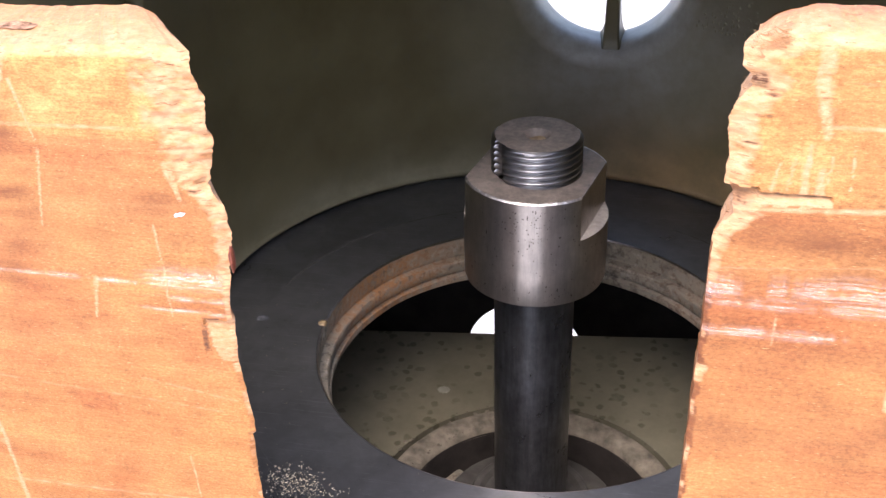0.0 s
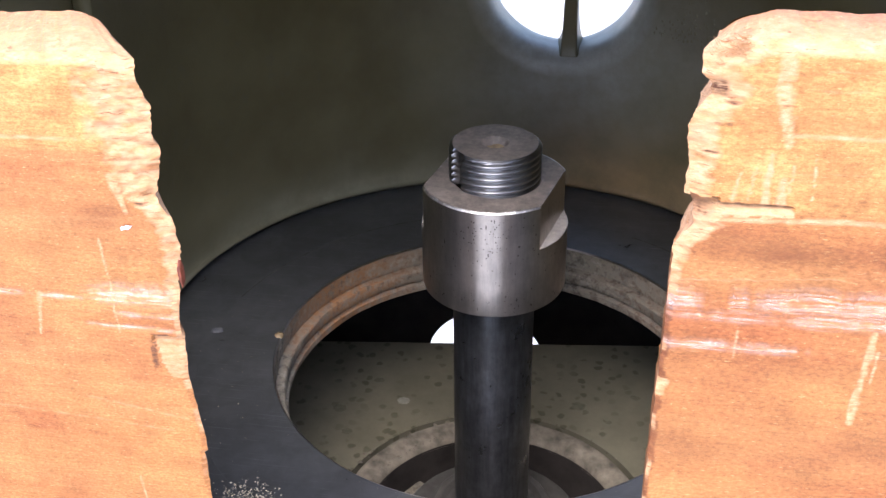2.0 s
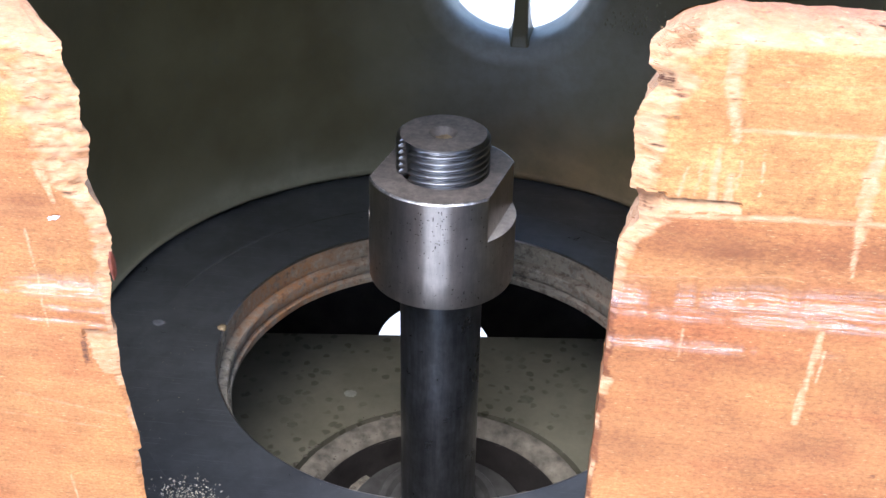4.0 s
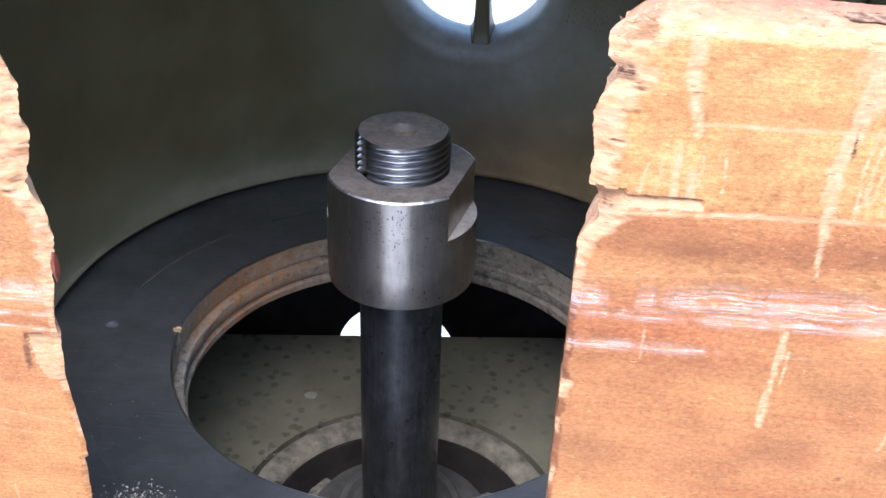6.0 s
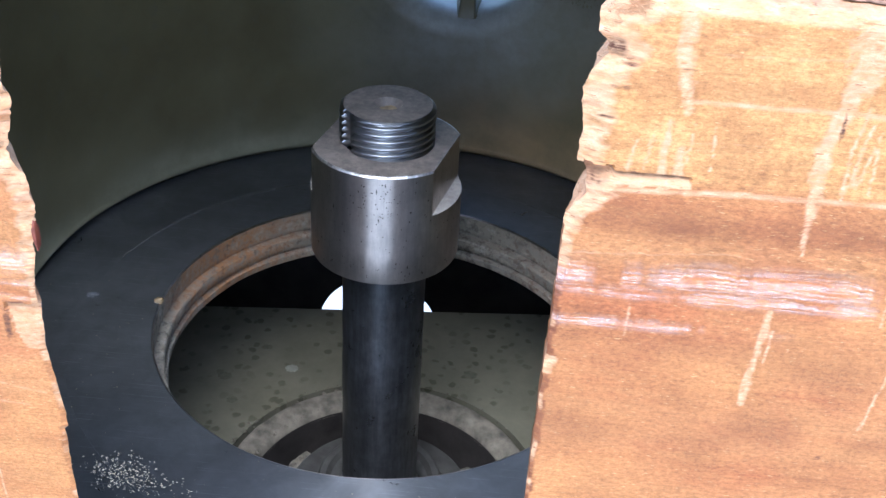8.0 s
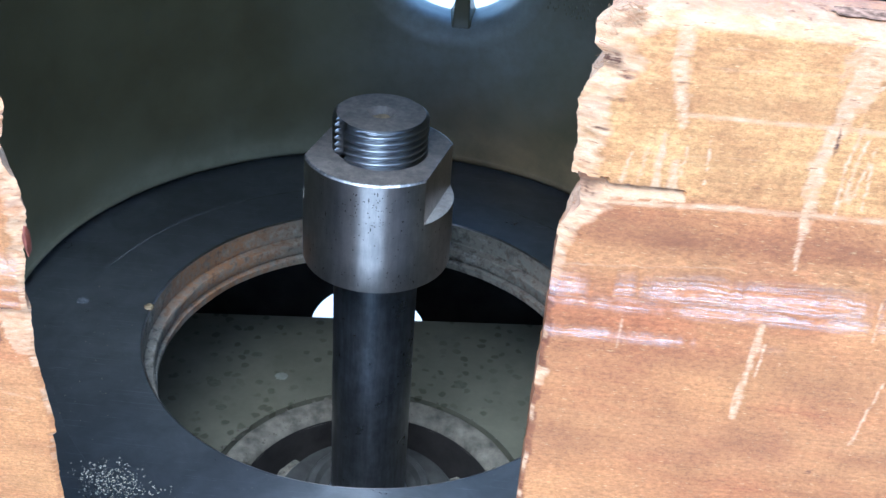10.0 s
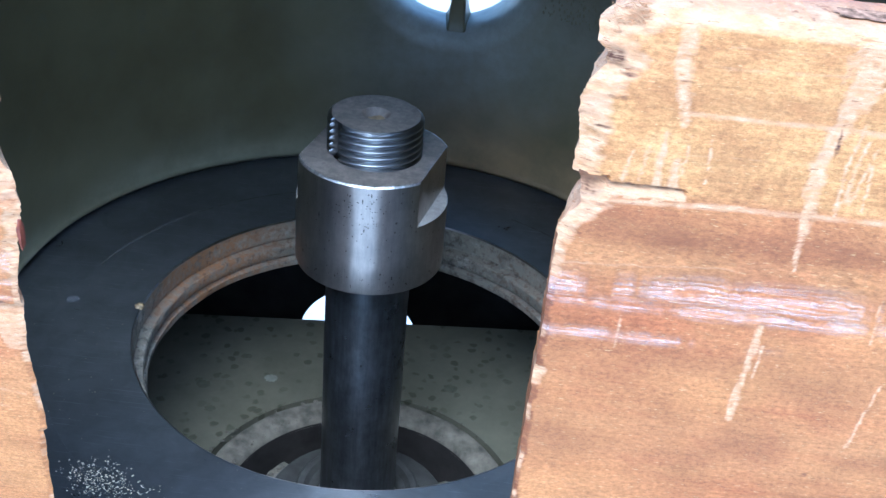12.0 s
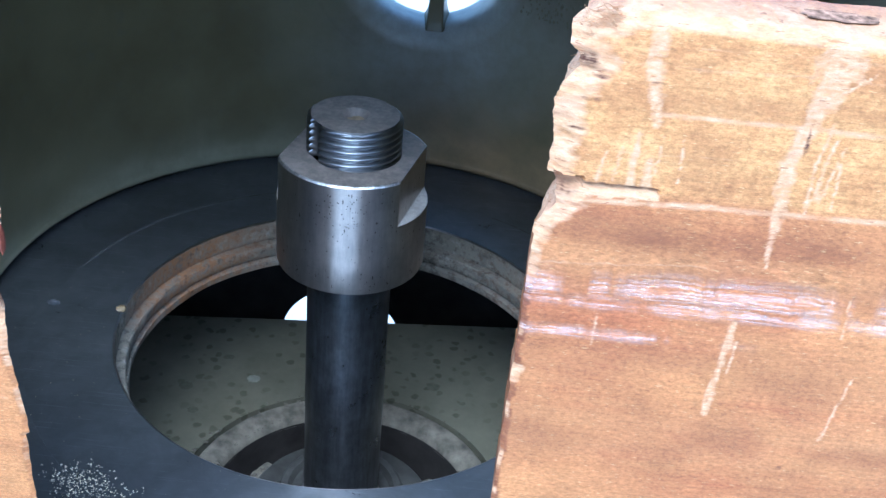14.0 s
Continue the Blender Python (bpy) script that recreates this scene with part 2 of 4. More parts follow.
SEAM = mat_plain("seam_dust", (0.135, 0.135, 0.135), 0.7, 300, 0.5)
SILT = mat_plain("tan_dust", (0.225, 0.20, 0.155), 0.9, 130, 0.55)
# brown taken nearly to black, with the shade below the table in its colour
SHADE_BROWN = mat_plain("shaded_brown_iron", (0.048, 0.041, 0.036), 0.8, 60, 0.4)
CABINET = mat_plain("green_grey_sheet_metal", (0.16, 0.17, 0.13), 0.5, 12)


# ---- mesh builders ----
def mesh_object(name, verts, faces, mat, parent=None, smooth=True, attrs=None, sharp=35):
    me = bpy.data.meshes.new(name)
    me.from_pydata([(x * MM, y * MM, z * MM) for x, y, z in verts], [], faces)
    me.validate()
    if smooth:
        me.polygons.foreach_set("use_smooth", [True] * len(me.polygons))
        me.set_sharp_from_angle(angle=radians(sharp))
    for key, vals in (attrs or {}).items():
        me.attributes.new(key, "FLOAT", "POINT").data.foreach_set("value", np.asarray(vals, float))
    me.materials.append(mat)
    ob = new(name, me)
    ob.parent = parent
    return ob


def part(name, geo, mat, parent, label="", smooth=True, attrs=None):
    ob = mesh_object(name, geo[0], geo[1], mat, parent, smooth, attrs)
    if label:
        ob["label"] = label
    return ob


def thing(name, x, y, z, label, category, kind="", group=""):
    ob = new(name)
    ob.empty_display_size = 0.01
    ob.location = (x * MM, y * MM, z * MM)
    return tagged(ob, label, category, group, kind)


def lathe(profile, n=128, cx=0.0, cy=0.0, a0=0.0, a1=360.0, close=False, radial=None):
    """Turn a profile of (radius, z) round the upright axis; radial(r, z, angle) may change the radius."""
    full = abs(a1 - a0 - 360) < 1e-6
    cols = n if full else n + 1
    ang = [radians(a0 + (a1 - a0) * k / n) for k in range(cols)]
    verts = []
    for r, z in profile:
        for a in ang:
            q = radial(r, z, a) if radial else r
            verts.append((cx + q * math.cos(a), cy + q * math.sin(a), z))
    faces = []
    rows = len(profile)
    for i in range(rows if close else rows - 1):
        j = (i + 1) % rows
        for k in range(n):
            k2 = (k + 1) % cols
            faces.append((i * cols + k, i * cols + k2, j * cols + k2, j * cols + k))
    if close and not full:
        faces.append(tuple(i * cols for i in range(rows)))
        faces.append(tuple(i * cols + cols - 1 for i in reversed(range(rows))))
    return verts, faces


def box(x0, x1, y0, y1, z0, z1, bevel=0.5):
    bm = bmesh.new()
    bmesh.ops.create_cube(bm, size=1.0)
    for v in bm.verts:
        v.co = (x0 + (v.co.x + 0.5) * (x1 - x0), y0 + (v.co.y + 0.5) * (y1 - y0), z0 + (v.co.z + 0.5) * (z1 - z0))
    if bevel:
        bmesh.ops.bevel(bm, geom=bm.edges[:], offset=bevel, segments=2, affect="EDGES")
    bm.verts.ensure_lookup_table()
    geo = [tuple(v.co) for v in bm.verts], [tuple(v.index for v in f.verts) for f in bm.faces]
    bm.free()
    return geo


def sn(x, y, z=0.0):
    return noise.noise(Vector((x, y, z)))


# ---- ground ----
FLOOR = -880.0
ground = mesh_object("ground", [(-4e6, -4e6, FLOOR), (4e6, -4e6, FLOOR), (4e6, 4e6, FLOOR), (-4e6, 4e6, FLOOR)], [(0, 1, 2, 3)], CONCRETE, smooth=False)
tagged(ground, "pale concrete yard under an open sky", "ground", kind="structure")

# ---- machine table ----
RING_IN, RING_OUT, HOOD_R, HOOD_X, HOOD_Y = 87.8, 117.0, 142.3, -2.1, 7.5
table = thing("machine_table", 0, 0, -30, "dark blued cast-iron machine table with a round opening", "machine table")
prof = [(RING_OUT + 0.03, -0.1), (RING_OUT + 0.06, 0.0), (200, 0.0), (316, 0.0), (316, -40), (RING_OUT + 0.05, -40)]
tv, tf = lathe(prof, 160, cy=-4.2, close=True)
part("table_top", ([(x, y, z + 30) for x, y, z in tv], tf), TABLE, table)
tv, tf = lathe([(316.1, -0.2), (318.8, -1.2), (320, -4), (320, -36), (316.1, -39.8)], 160, cy=-4.2, close=True)
part("table_edge", ([(x, y, z + 30) for x, y, z in tv], tf), TABLE, table, "rounded outer edge of the table")


def ring_profile():
    return [(RING_IN, -0.6), (RING_IN + 0.6, 0.0), (RING_OUT - 0.03, 0.0), (RING_OUT, -0.1), (RING_OUT, -12), (105, -22), (84.5, -22),
            (84.0, -21.3), (84.0, -11.5), (84.6, -10.8), (RING_IN - 0.3, -10.2), (RING_IN, -9.6)]


insert = thing("insert_ring", 0, 0.8, -22, "dark cast-iron table insert ring with rusty inner rim", "table ring")


def wobble(r, z, a):
    return r + (0.5 * sn(6 * math.cos(a), 6 * math.sin(a), z * 0.4) if r < 100 and z < -0.7 else 0.0)


def outer_shift(r, z, a):
    return r - (5.0 * math.sin(a) if r > 100 else 0.0)


rv, rf = lathe(ring_profile()[:6], 200, radial=outer_shift)
face = part("ring_face", ([(x, y, z + 22) for x, y, z in rv], rf), TABLE, insert)
rv, rf = lathe([(105, -22), (84.5, -22), (84.0, -21.4), (84.0, -18.8), (84.6, -18.4), (86.2, -18.0), (86.2, -16.6), (84.8, -16.2), (84.5, -15.6), (84.5, -11.6), (85.0, -11.0), (RING_IN + 1.2, -10.6), (RING_IN + 1.2, -9.4), (RING_IN + 0.2, -8.8), (RING_IN + 0.1, -5), (RING_IN, -0.6)], 240, radial=wobble)
rust = [1.0 * math.exp(-((math.degrees(math.atan2(y, x)) - 150) / 26) ** 2) + 0.25 * math.exp(-((math.degrees(math.atan2(y, x)) - 35) / 25) ** 2) for x, y, z in rv]
part("inner_rim", ([(x, y, z + 22) for x, y, z in rv], rf), RUST, insert, "rusty, dusty stepped rim", attrs={"rust": rust})
rv, rf = lathe([(RING_IN - 0.02, -0.75), (RING_IN - 0.05, -0.45), (RING_IN + 0.35, 0.03), (RING_IN + 0.5, 0.02)], 200)
part("worn_edge", ([(x, y, z + 22) for x, y, z in rv], rf), STEEL, face, "bright worn edge")
for a0, a1 in ((84, 166), (15, 62)):
    rv, rf = lathe([(RING_OUT - 0.32, 0.02), (RING_OUT + 0.05, 0.06), (RING_OUT + 0.38, 0.02)], 80, cy=-5.0, a0=a0, a1=a1)
    part("seam", ([(x, y, z + 22) for x, y, z in rv], rf), SEAM, face, "pale dusty seam")
# lump of resin on the edge
bm = bmesh.new()
bmesh.ops.create_icosphere(bm, subdivisions=3, radius=1)
for v in bm.verts:
    k = 1 + 0.35 * sn(*(v.co * 1.7))
    v.co = (-88.6 + v.co.x * 2.0 * k, -2.6 + v.co.y * 1.8 * k, 22 + v.co.z * 1.3 * k)
bm.verts.ensure_lookup_table()
part("lump", ([tuple(v.co) for v in bm.verts], [tuple(v.index for v in f.verts) for f in bm.faces]), GREASE, face, "small brown lump of resin")
bm.free()

# ---- extraction hood ----
hood = thing("extraction_hood", HOOD_X, HOOD_Y, 0, "olive-painted cast extraction hood with a round outlet", "extraction hood")
PORT_X, PORT_Z, PORT_R, PORT_BACK = 14.2, 108.3, 42.6, 174.0   # outer radius, walls 6 thick
H_TOP, LID_Y = 186.0, -78.0


def wall_y(x, z):
    """Inner face of the hood behind the spindle, drawn back round the outlet."""
    a = math.atan2(math.sqrt(max(1.0, 145.5 ** 2 - x * x)), x)
    r = HOOD_R + 3.2 - 3.5 * math.exp(-z / 3.0) + 0.5 * sn(3 * a, z * 0.03)
    y = math.sqrt(max(1.0, r * r - x * x))
    d = math.hypot(x + HOOD_X - PORT_X, z - PORT_Z)
    q = max(0.0, min(1.0, (PORT_R + 6 - d) / 6.0))
    return y + 6.0 * (1 - math.sqrt(max(0.0, 1 - q * q)))


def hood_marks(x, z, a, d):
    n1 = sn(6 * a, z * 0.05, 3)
    # dust band at the foot, plus a painted lightening that fades upwards
    dust_light = 1.9 * math.exp(-z / (7.0 + 8 * max(0, n1 + 0.2) + 9 * max(0.0, min(1.0, (x + 20) / 50)))) + 0.3 * math.exp(-z / 30)
    # pale tint: grey dust, with light from the outlet painted into it
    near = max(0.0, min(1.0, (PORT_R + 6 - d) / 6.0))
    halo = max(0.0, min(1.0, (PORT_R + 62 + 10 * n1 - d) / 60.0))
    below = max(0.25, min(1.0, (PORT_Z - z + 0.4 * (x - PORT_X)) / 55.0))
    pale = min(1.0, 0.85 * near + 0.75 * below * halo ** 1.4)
    return max(0.0, min(1.0, dust_light)), pale


def hood_wall():
    a0, a1, na, nz = -8.0, 188.0, 240, 110
    verts, faces, dust_light, pale, inner = [], [], [], [], []
    for j in range(nz + 1):
        z = H_TOP * (j / nz)
        for i in range(na + 1):
            a = radians(a0 + (a1 - a0) * i / na)
            r = HOOD_R + 3.2 - 3.5 * math.exp(-z / 3.0) + 0.5 * sn(3 * a, z * 0.03)
            x, y = r * math.cos(a), r * math.sin(a)
            d = math.hypot(x + HOOD_X - PORT_X, z - PORT_Z) if y > 0 else 999
            verts.append((x, y, z))
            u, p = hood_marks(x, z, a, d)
            dust_light.append(u)
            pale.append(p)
            inner.append(d)
    w = na + 1
    for j in range(nz):
        for i in range(na):
            q = (j * w + i, j * w + i + 1, (j + 1) * w + i + 1, (j + 1) * w + i)
            if min(inner[k] for k in q) >= PORT_R + 12.5:
                faces.append(q)
    # dished collar of the outlet
    n, start = 144, len(verts)
    rings = [(PORT_R + k, None) for k in (18.5, 16, 14, 12, 9, 7, 6, 5, 4, 3, 2, 1.2, 0.6, 0.2, 0)]
    rings += [(PORT_R + 0.2 * sn(k, 4), k) for k in (162, 166, 170, 174, PORT_BACK)]
    for d, depth in rings:
        for i in range(n):
            t = 2 * math.pi * i / n
            x, z = PORT_X - HOOD_X + d * math.cos(t), min(H_TOP, PORT_Z + d * math.sin(t))
            y = wall_y(x, z) if depth is None else depth - HOOD_Y
            verts.append((x, y + (0.3 if d > PORT_R + 17 else -0.03 if d > PORT_R + 12.5 else 0.0), z))
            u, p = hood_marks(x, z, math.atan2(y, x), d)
            dust_light.append(u)
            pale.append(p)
    for j in range(len(rings) - 1):
        for i in range(n):
            k = (i + 1) % n
            faces.append((start + j * n + i, start + (j + 1) * n + i, start + (j + 1) * n + k, start + j * n + k))
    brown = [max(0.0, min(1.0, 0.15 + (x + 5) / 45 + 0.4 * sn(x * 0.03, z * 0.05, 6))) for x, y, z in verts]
    return verts, faces, {"dust_light": dust_light, "pale": pale, "brown": brown}


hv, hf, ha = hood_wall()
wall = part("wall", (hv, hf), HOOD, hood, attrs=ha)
solid = wall.modifiers.new("thickness", "SOLIDIFY")
solid.thickness, solid.offset = 6 * MM, -1
for x0, x1, y0 in ((-153, -147, -141), (143, 149, -184)):
    g = box(x0 - HOOD_X, x1 - HOOD_X, y0 - HOOD_Y, 0, 0, H_TOP - 0.5, 0.8)
    part("cheek", g, HOOD, hood, attrs={"dust_light": [0.0] * len(g[0]), "pale": [0.0] * len(g[0])})
# outer flange of the outlet, then the web across it, wider at its foot
pv, pf = [], []
for j, (r, y) in enumerate([(PORT_R + 0.4, PORT_BACK - 3), (PORT_R + 5, PORT_BACK - 3), (PORT_R + 5, 164), (PORT_R + 4.3, 163.5)]):
    for i in range(96):
        a = 2 * math.pi * i / 96
        pv.append((PORT_X - HOOD_X + r * math.cos(a), y - HOOD_Y, PORT_Z + r * math.sin(a)))
for j in range(3):
    for i in range(96):
        k = (i + 1) % 96
        pf.append((j * 96 + i, j * 96 + k, (j + 1) * 96 + k, (j + 1) * 96 + i))
pipe = part("outlet_pipe", (pv, pf), HOOD, hood, attrs={"dust_light": [0.0] * len(pv), "pale": [0.8] * len(pv)})
RIB_X = 18.3
rv, rf = [], []
for j in range(41):
    u = j / 40
    z = PORT_Z - PORT_R + 5.4 + u * (2 * PORT_R - 11.4)
    foot = math.exp(-(z - PORT_Z + PORT_R - 5.4) / 5.0)
    half = 2.6 + 1.3 * (1 - u) * (1 - u) + 0.35 * foot
    front = 148.0 + 0.6 * sn(z * 0.2, 3) - 2.0 * foot
    for x, y in ((-half + 0.8, front), (half - 0.8, front), (half, front + 0.9), (half - 0.2 + 2.8 * foot, PORT_BACK - 5), (-half + 0.2 - 2.8 * foot, PORT_BACK - 5), (-half, front + 0.9)):
        rv.append((RIB_X + x - HOOD_X, y - HOOD_Y, z))
for j in range(40):
    for i in range(6):
        k = (i + 1) % 6
        rf.append((j * 6 + i, j * 6 + k, j * 6 + 6 + k, j * 6 + 6 + i))
part("rib", (rv, rf), HOOD, pipe, "upright rib across the outlet", attrs={"dust_light": [0.0] * len(rv), "pale": [0.0] * len(rv)})
# blistered paint beside the outlet
rngf = random.Random(23)
fv, ff = [], []
for _ in range(110):
    x, z = rngf.gauss(71, 8) - HOOD_X, min(130.0, 88.0 + abs(rngf.gauss(0, 11)))
    y, w, h = wall_y(x, z) - 6.0 / math.sqrt(1 - (x / 146.0) ** 2), rngf.uniform(0.35, 1.1), rngf.uniform(0.5, 1.6)
    k = len(fv)
    for q in range(6):
        a = 1.047 * q + rngf.uniform(-0.3, 0.3)
        fv.append((x + w * math.cos(a), y + 0.15, z + h * math.sin(a)))
    fv.append((x + rngf.uniform(-0.2, 0.2), y - rngf.uniform(0.12, 0.4), z - 0.2))
    ff += [(k + q, k + 6, k + (q + 1) % 6) for q in range(6)]
part("blistered_paint", (fv, ff), HOOD, wall, "blistered flaking olive paint", smooth=False, attrs={"dust_light": [0.15] * len(fv), "pale": [0.12] * len(fv)})["kind"] = "stuff"
# lid added out of view, its reach set to shade the hood's inside
lid_out = [((HOOD_R + 9) * math.cos(radians(a)), (HOOD_R + 9) * math.sin(radians(a))) for a in range(0, 181, 3)] + [(-HOOD_R - 9, LID_Y - HOOD_Y), (HOOD_R + 9, LID_Y - HOOD_Y)]
nl = len(lid_out)
lv = [(x, y, H_TOP) for x, y in lid_out] + [(x, y, H_TOP + 6) for x, y in lid_out]
lf = [tuple(reversed(range(nl))), tuple(range(nl, 2 * nl))] + [(i, (i + 1) % nl, nl + (i + 1) % nl, nl + i) for i in range(nl)]
part("unseen_lid", (lv, lf), HOOD, hood, attrs={"dust_light": [0.0] * len(lv), "pale": [0.0] * len(lv)})

# ---- space under the table ----
base = thing("base_casting", 0, 0, -130, "olive base casting spotted with dark stains, under the table", "base casting")


def base_plate():
    n = 160
    verts, faces = [], []
    top, bot = 0.0, -8.0
    for z in (top, bot):
        for i in range(n):
            a = 2 * math.pi * i / n
            verts.append((72.2 * math.cos(a), 72.2 * math.sin(a), z))
        for i in range(n):
            a = 2 * math.pi * i / n
            c, s = math.cos(a), math.sin(a)
            ts = []
            if c > 1e-6:
                ts.append(260 / c)
            if c < -1e-6:
                ts.append(-260 / c)
            if s < -1e-6:
                ts.append(-240 / s)
            k = s - 0.115 * c
            if k > 1e-6:
                ts.append(134.5 / k)
            t = min(ts)
            verts.append((t * c, t * s, z))
    for i in range(n):
        j = (i + 1) % n
        faces += [(i, j, n + j, n + i)[::-1], (2 * n + i, 2 * n + j, 3 * n + j, 3 * n + i), (i, 2 * n + i, 2 * n + j, j)[::-1], (n + i, n + j, 3 * n + j, 3 * n + i)[::-1]]
    return verts, faces


PZ = -92.5
bv, bf = base_plate()
plate = part("plate", ([(x, y, z + PZ + 130) for x, y, z in bv], bf), PLATE, base, smooth=False)
bv, bf = lathe([(70.0, -10), (70.0, -1.2), (69.2, -0.1), (66.8, 0.2), (63.5, -0.5), (60.8, -2.2), (59.4, -3.6), (58.6, -5.5)], 160, radial=lambda r, z, a: r + 0.6 * sn(5 * math.cos(a), 5 * math.sin(a), z))
rim = part("bore_rim", ([(x, y, z + PZ + 130) for x, y, z in bv], bf), SILT, base, "tan dusty rim of the bore")
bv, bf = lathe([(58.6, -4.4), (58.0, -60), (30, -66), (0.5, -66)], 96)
part("bore", ([(x, y, z + PZ + 130) for x, y, z in bv], bf), SHADE_BROWN, base, "brown bore, its shade put into the colour")

cabinet = thing("machine_cabinet", 0, 0, FLOOR, "closed sheet-metal machine cabinet with an outlet hole", "machine base")
for nm, g in (("front_panel", box(-262, 262, -262, -256, FLOOR, -40, 1)), ("side_panel", box(-268, -262, -256, 206, FLOOR, -40, 1)), ("side_panel", box(262, 268, -256, 206, FLOOR, -40, 1))):
    part(nm, ([(x, y, z - FLOOR) for x, y, z in g[0]], g[1]), CABINET, cabinet)


def back_panel():
    cx, cz, r, n = -27.5, -155.0, 37.0, 96
    verts, faces = [], []
    for y in (200.0, 206.0):
        for k in range(n):
            a = 2 * math.pi * k / n
            verts.append((cx + r * math.cos(a), y, cz + r * math.sin(a) - FLOOR))
        for k in range(n):
            a = 2 * math.pi * k / n
            c, s = math.cos(a), math.sin(a)
            t = min(((262 - cx) if c > 0 else (262 + cx)) / max(abs(c), 1e-6), ((-40 - cz) if s > 0 else (cz - FLOOR)) / max(abs(s), 1e-6))
            verts.append((cx + t * c, y, cz + t * s - FLOOR))
    for i in range(n):
        j = (i + 1) % n
        faces += [(i, j, n + j, n + i), (2 * n + i, 3 * n + i, 3 * n + j, 2 * n + j), (i, 2 * n + i, 2 * n + j, j), (n + i, n + j, 3 * n + j, 3 * n + i)]
    return verts, faces


part("back_panel", back_panel(), SHADE_BROWN, cabinet, "dark back panel with a round hole", smooth=False)

# ---- spindle ----
S = 78.0   # height of the collar's top over the table
spindle = thing("spindle", 0, 0, S - 190, "steel spindle with a collar and a threaded end", "machine spindle")
UP = 190.0
FLAT_A, FLAT_D, COLLAR_R = radians(-12.4), 22.4, 27.3


def shaft_r(r, z, a):
    return r + 0.06 * sn(2 * math.cos(a), 2 * math.sin(a), z * 0.2)


g = lathe([(15.8, -200), (15.8, -118), (15.9, -117), (15.9, -95), (15.75, -94), (15.9, -60), (15.9, -40)], 96, radial=shaft_r)
part("shaft", ([(x, y, z + UP) for x, y, z in g[0]], g[1]), SHAFT, spindle, "dark oiled shaft")


def collar_r(r, z, a):
    if z > -17.6:
        for s in (0, math.pi):
            c = math.cos(a - FLAT_A - s)
            if c > 0 and r * c > FLAT_D:
                r = FLAT_D / c
    return r


cp = [(26.55, -0.02), (26.75, -0.10), (27.15, -0.62), (COLLAR_R, -0.8), (COLLAR_R, -6), (COLLAR_R, -12), (COLLAR_R, -17.55), (COLLAR_R, -17.65), (COLLAR_R, -30), (COLLAR_R, -42.4),
      (COLLAR_R - 0.35, -43.3), (COLLAR_R - 1.2, -43.8), (15.6, -43.8)]
g = lathe(cp, 360, radial=collar_r)
collar = mesh_object("collar", [(x, y, z + UP) for x, y, z in g[0]], g[1], STEEL, spindle, sharp=22)
collar["label"] = "turned steel collar with spanner flats"
g = lathe([(15.5, 0.0), (19.0, 0.0), (21.0, 0.0), (23.5, 0.0), (25.4, 0.0), (26.2, -0.0), (26.56, -0.02)], 360, radial=collar_r)
part("collar_face", ([(x, y, z + UP) for x, y, z in g[0]], g[1]), DULL, collar, "dusty brown-stained collar face")
# dusty ledges under the spanner flats
for s0 in (0, math.pi):
    half = math.acos(FLAT_D / COLLAR_R)
    arc = [FLAT_A + s0 - half + 2 * half * k / 24 for k in range(25)]
    lv = [((COLLAR_R - 0.1) * math.cos(a), (COLLAR_R - 0.1) * math.sin(a), UP - 17.45) for a in arc]
    lv += [(FLAT_D / math.cos(a - FLAT_A - s0) * math.cos(a), FLAT_D / math.cos(a - FLAT_A - s0) * math.sin(a), UP - 17.0) for a in arc]
    part("ledge", (lv, [(k, k + 1, 26 + k, 25 + k) for k in range(24)]), PALE, collar, "pale dusty ledge")
# nicked bright rim of the face
rv, rf = [], []
for i in range(721):
    a = 2 * math.pi * i / 720
    wide = 0.20 + 0.34 * max(0.0, sn(16 * math.cos(a), 16 * math.sin(a), 2)) + 0.2 * sn(50 * math.cos(a), 50 * math.sin(a), 4)
    r1 = collar_r(26.8, 0.0, a)
    rv += [((r1 - max(0.12, wide)) * math.cos(a), (r1 - max(0.12, wide)) * math.sin(a), UP + 0.02), ((r1 + 0.05) * math.cos(a), (r1 + 0.05) * math.sin(a), UP - 0.05),
           (collar_r(27.36, 0.0, a) * math.cos(a), collar_r(27.36, 0.0, a) * math.sin(a), UP - 0.62 - 0.5 * max(0.0, wide - 0.25))]
for i in range(720):
    rf += [(3 * i, 3 * i + 1, 3 * i + 4, 3 * i + 3), (3 * i + 1, 3 * i + 2, 3 * i + 5, 3 * i + 4)]
part("worn_rim", (rv, rf), BRIGHT, collar, "bright nicked rim")
# rust pits in the turned face
rngp = random.Random(31)
pv, pf = [], []
for k in range(84):
    tight = k < 48
    a = radians(rngp.gauss(-88, 9) if tight else rngp.uniform(-175, -5))
    z = UP - (3.0 + abs(rngp.gauss(0, 7)) if tight else rngp.uniform(1.5, 40))
    r0 = COLLAR_R + 0.02
    w, h, n0 = rngp.uniform(0.10, 0.34), rngp.uniform(0.12, 0.42), len(pv)
    if not tight:
        w, h = w * 0.6, h * 0.7
    if k % 17 == 0:
        w, h = 0.22, 0.95
    for q in range(7):
        t = 2 * math.pi * q / 7
        j = rngp.uniform(0.6, 1.2)
        b = a + w * j * math.cos(t) / r0
        pv.append((r0 * math.cos(b), r0 * math.sin(b), z + h * j * math.sin(t)))
    pf.append(tuple(range(n0, n0 + 7)))
part("pitting", (pv, pf), DARK, collar, "dark rust pits", smooth=False)["kind"] = "stuff"


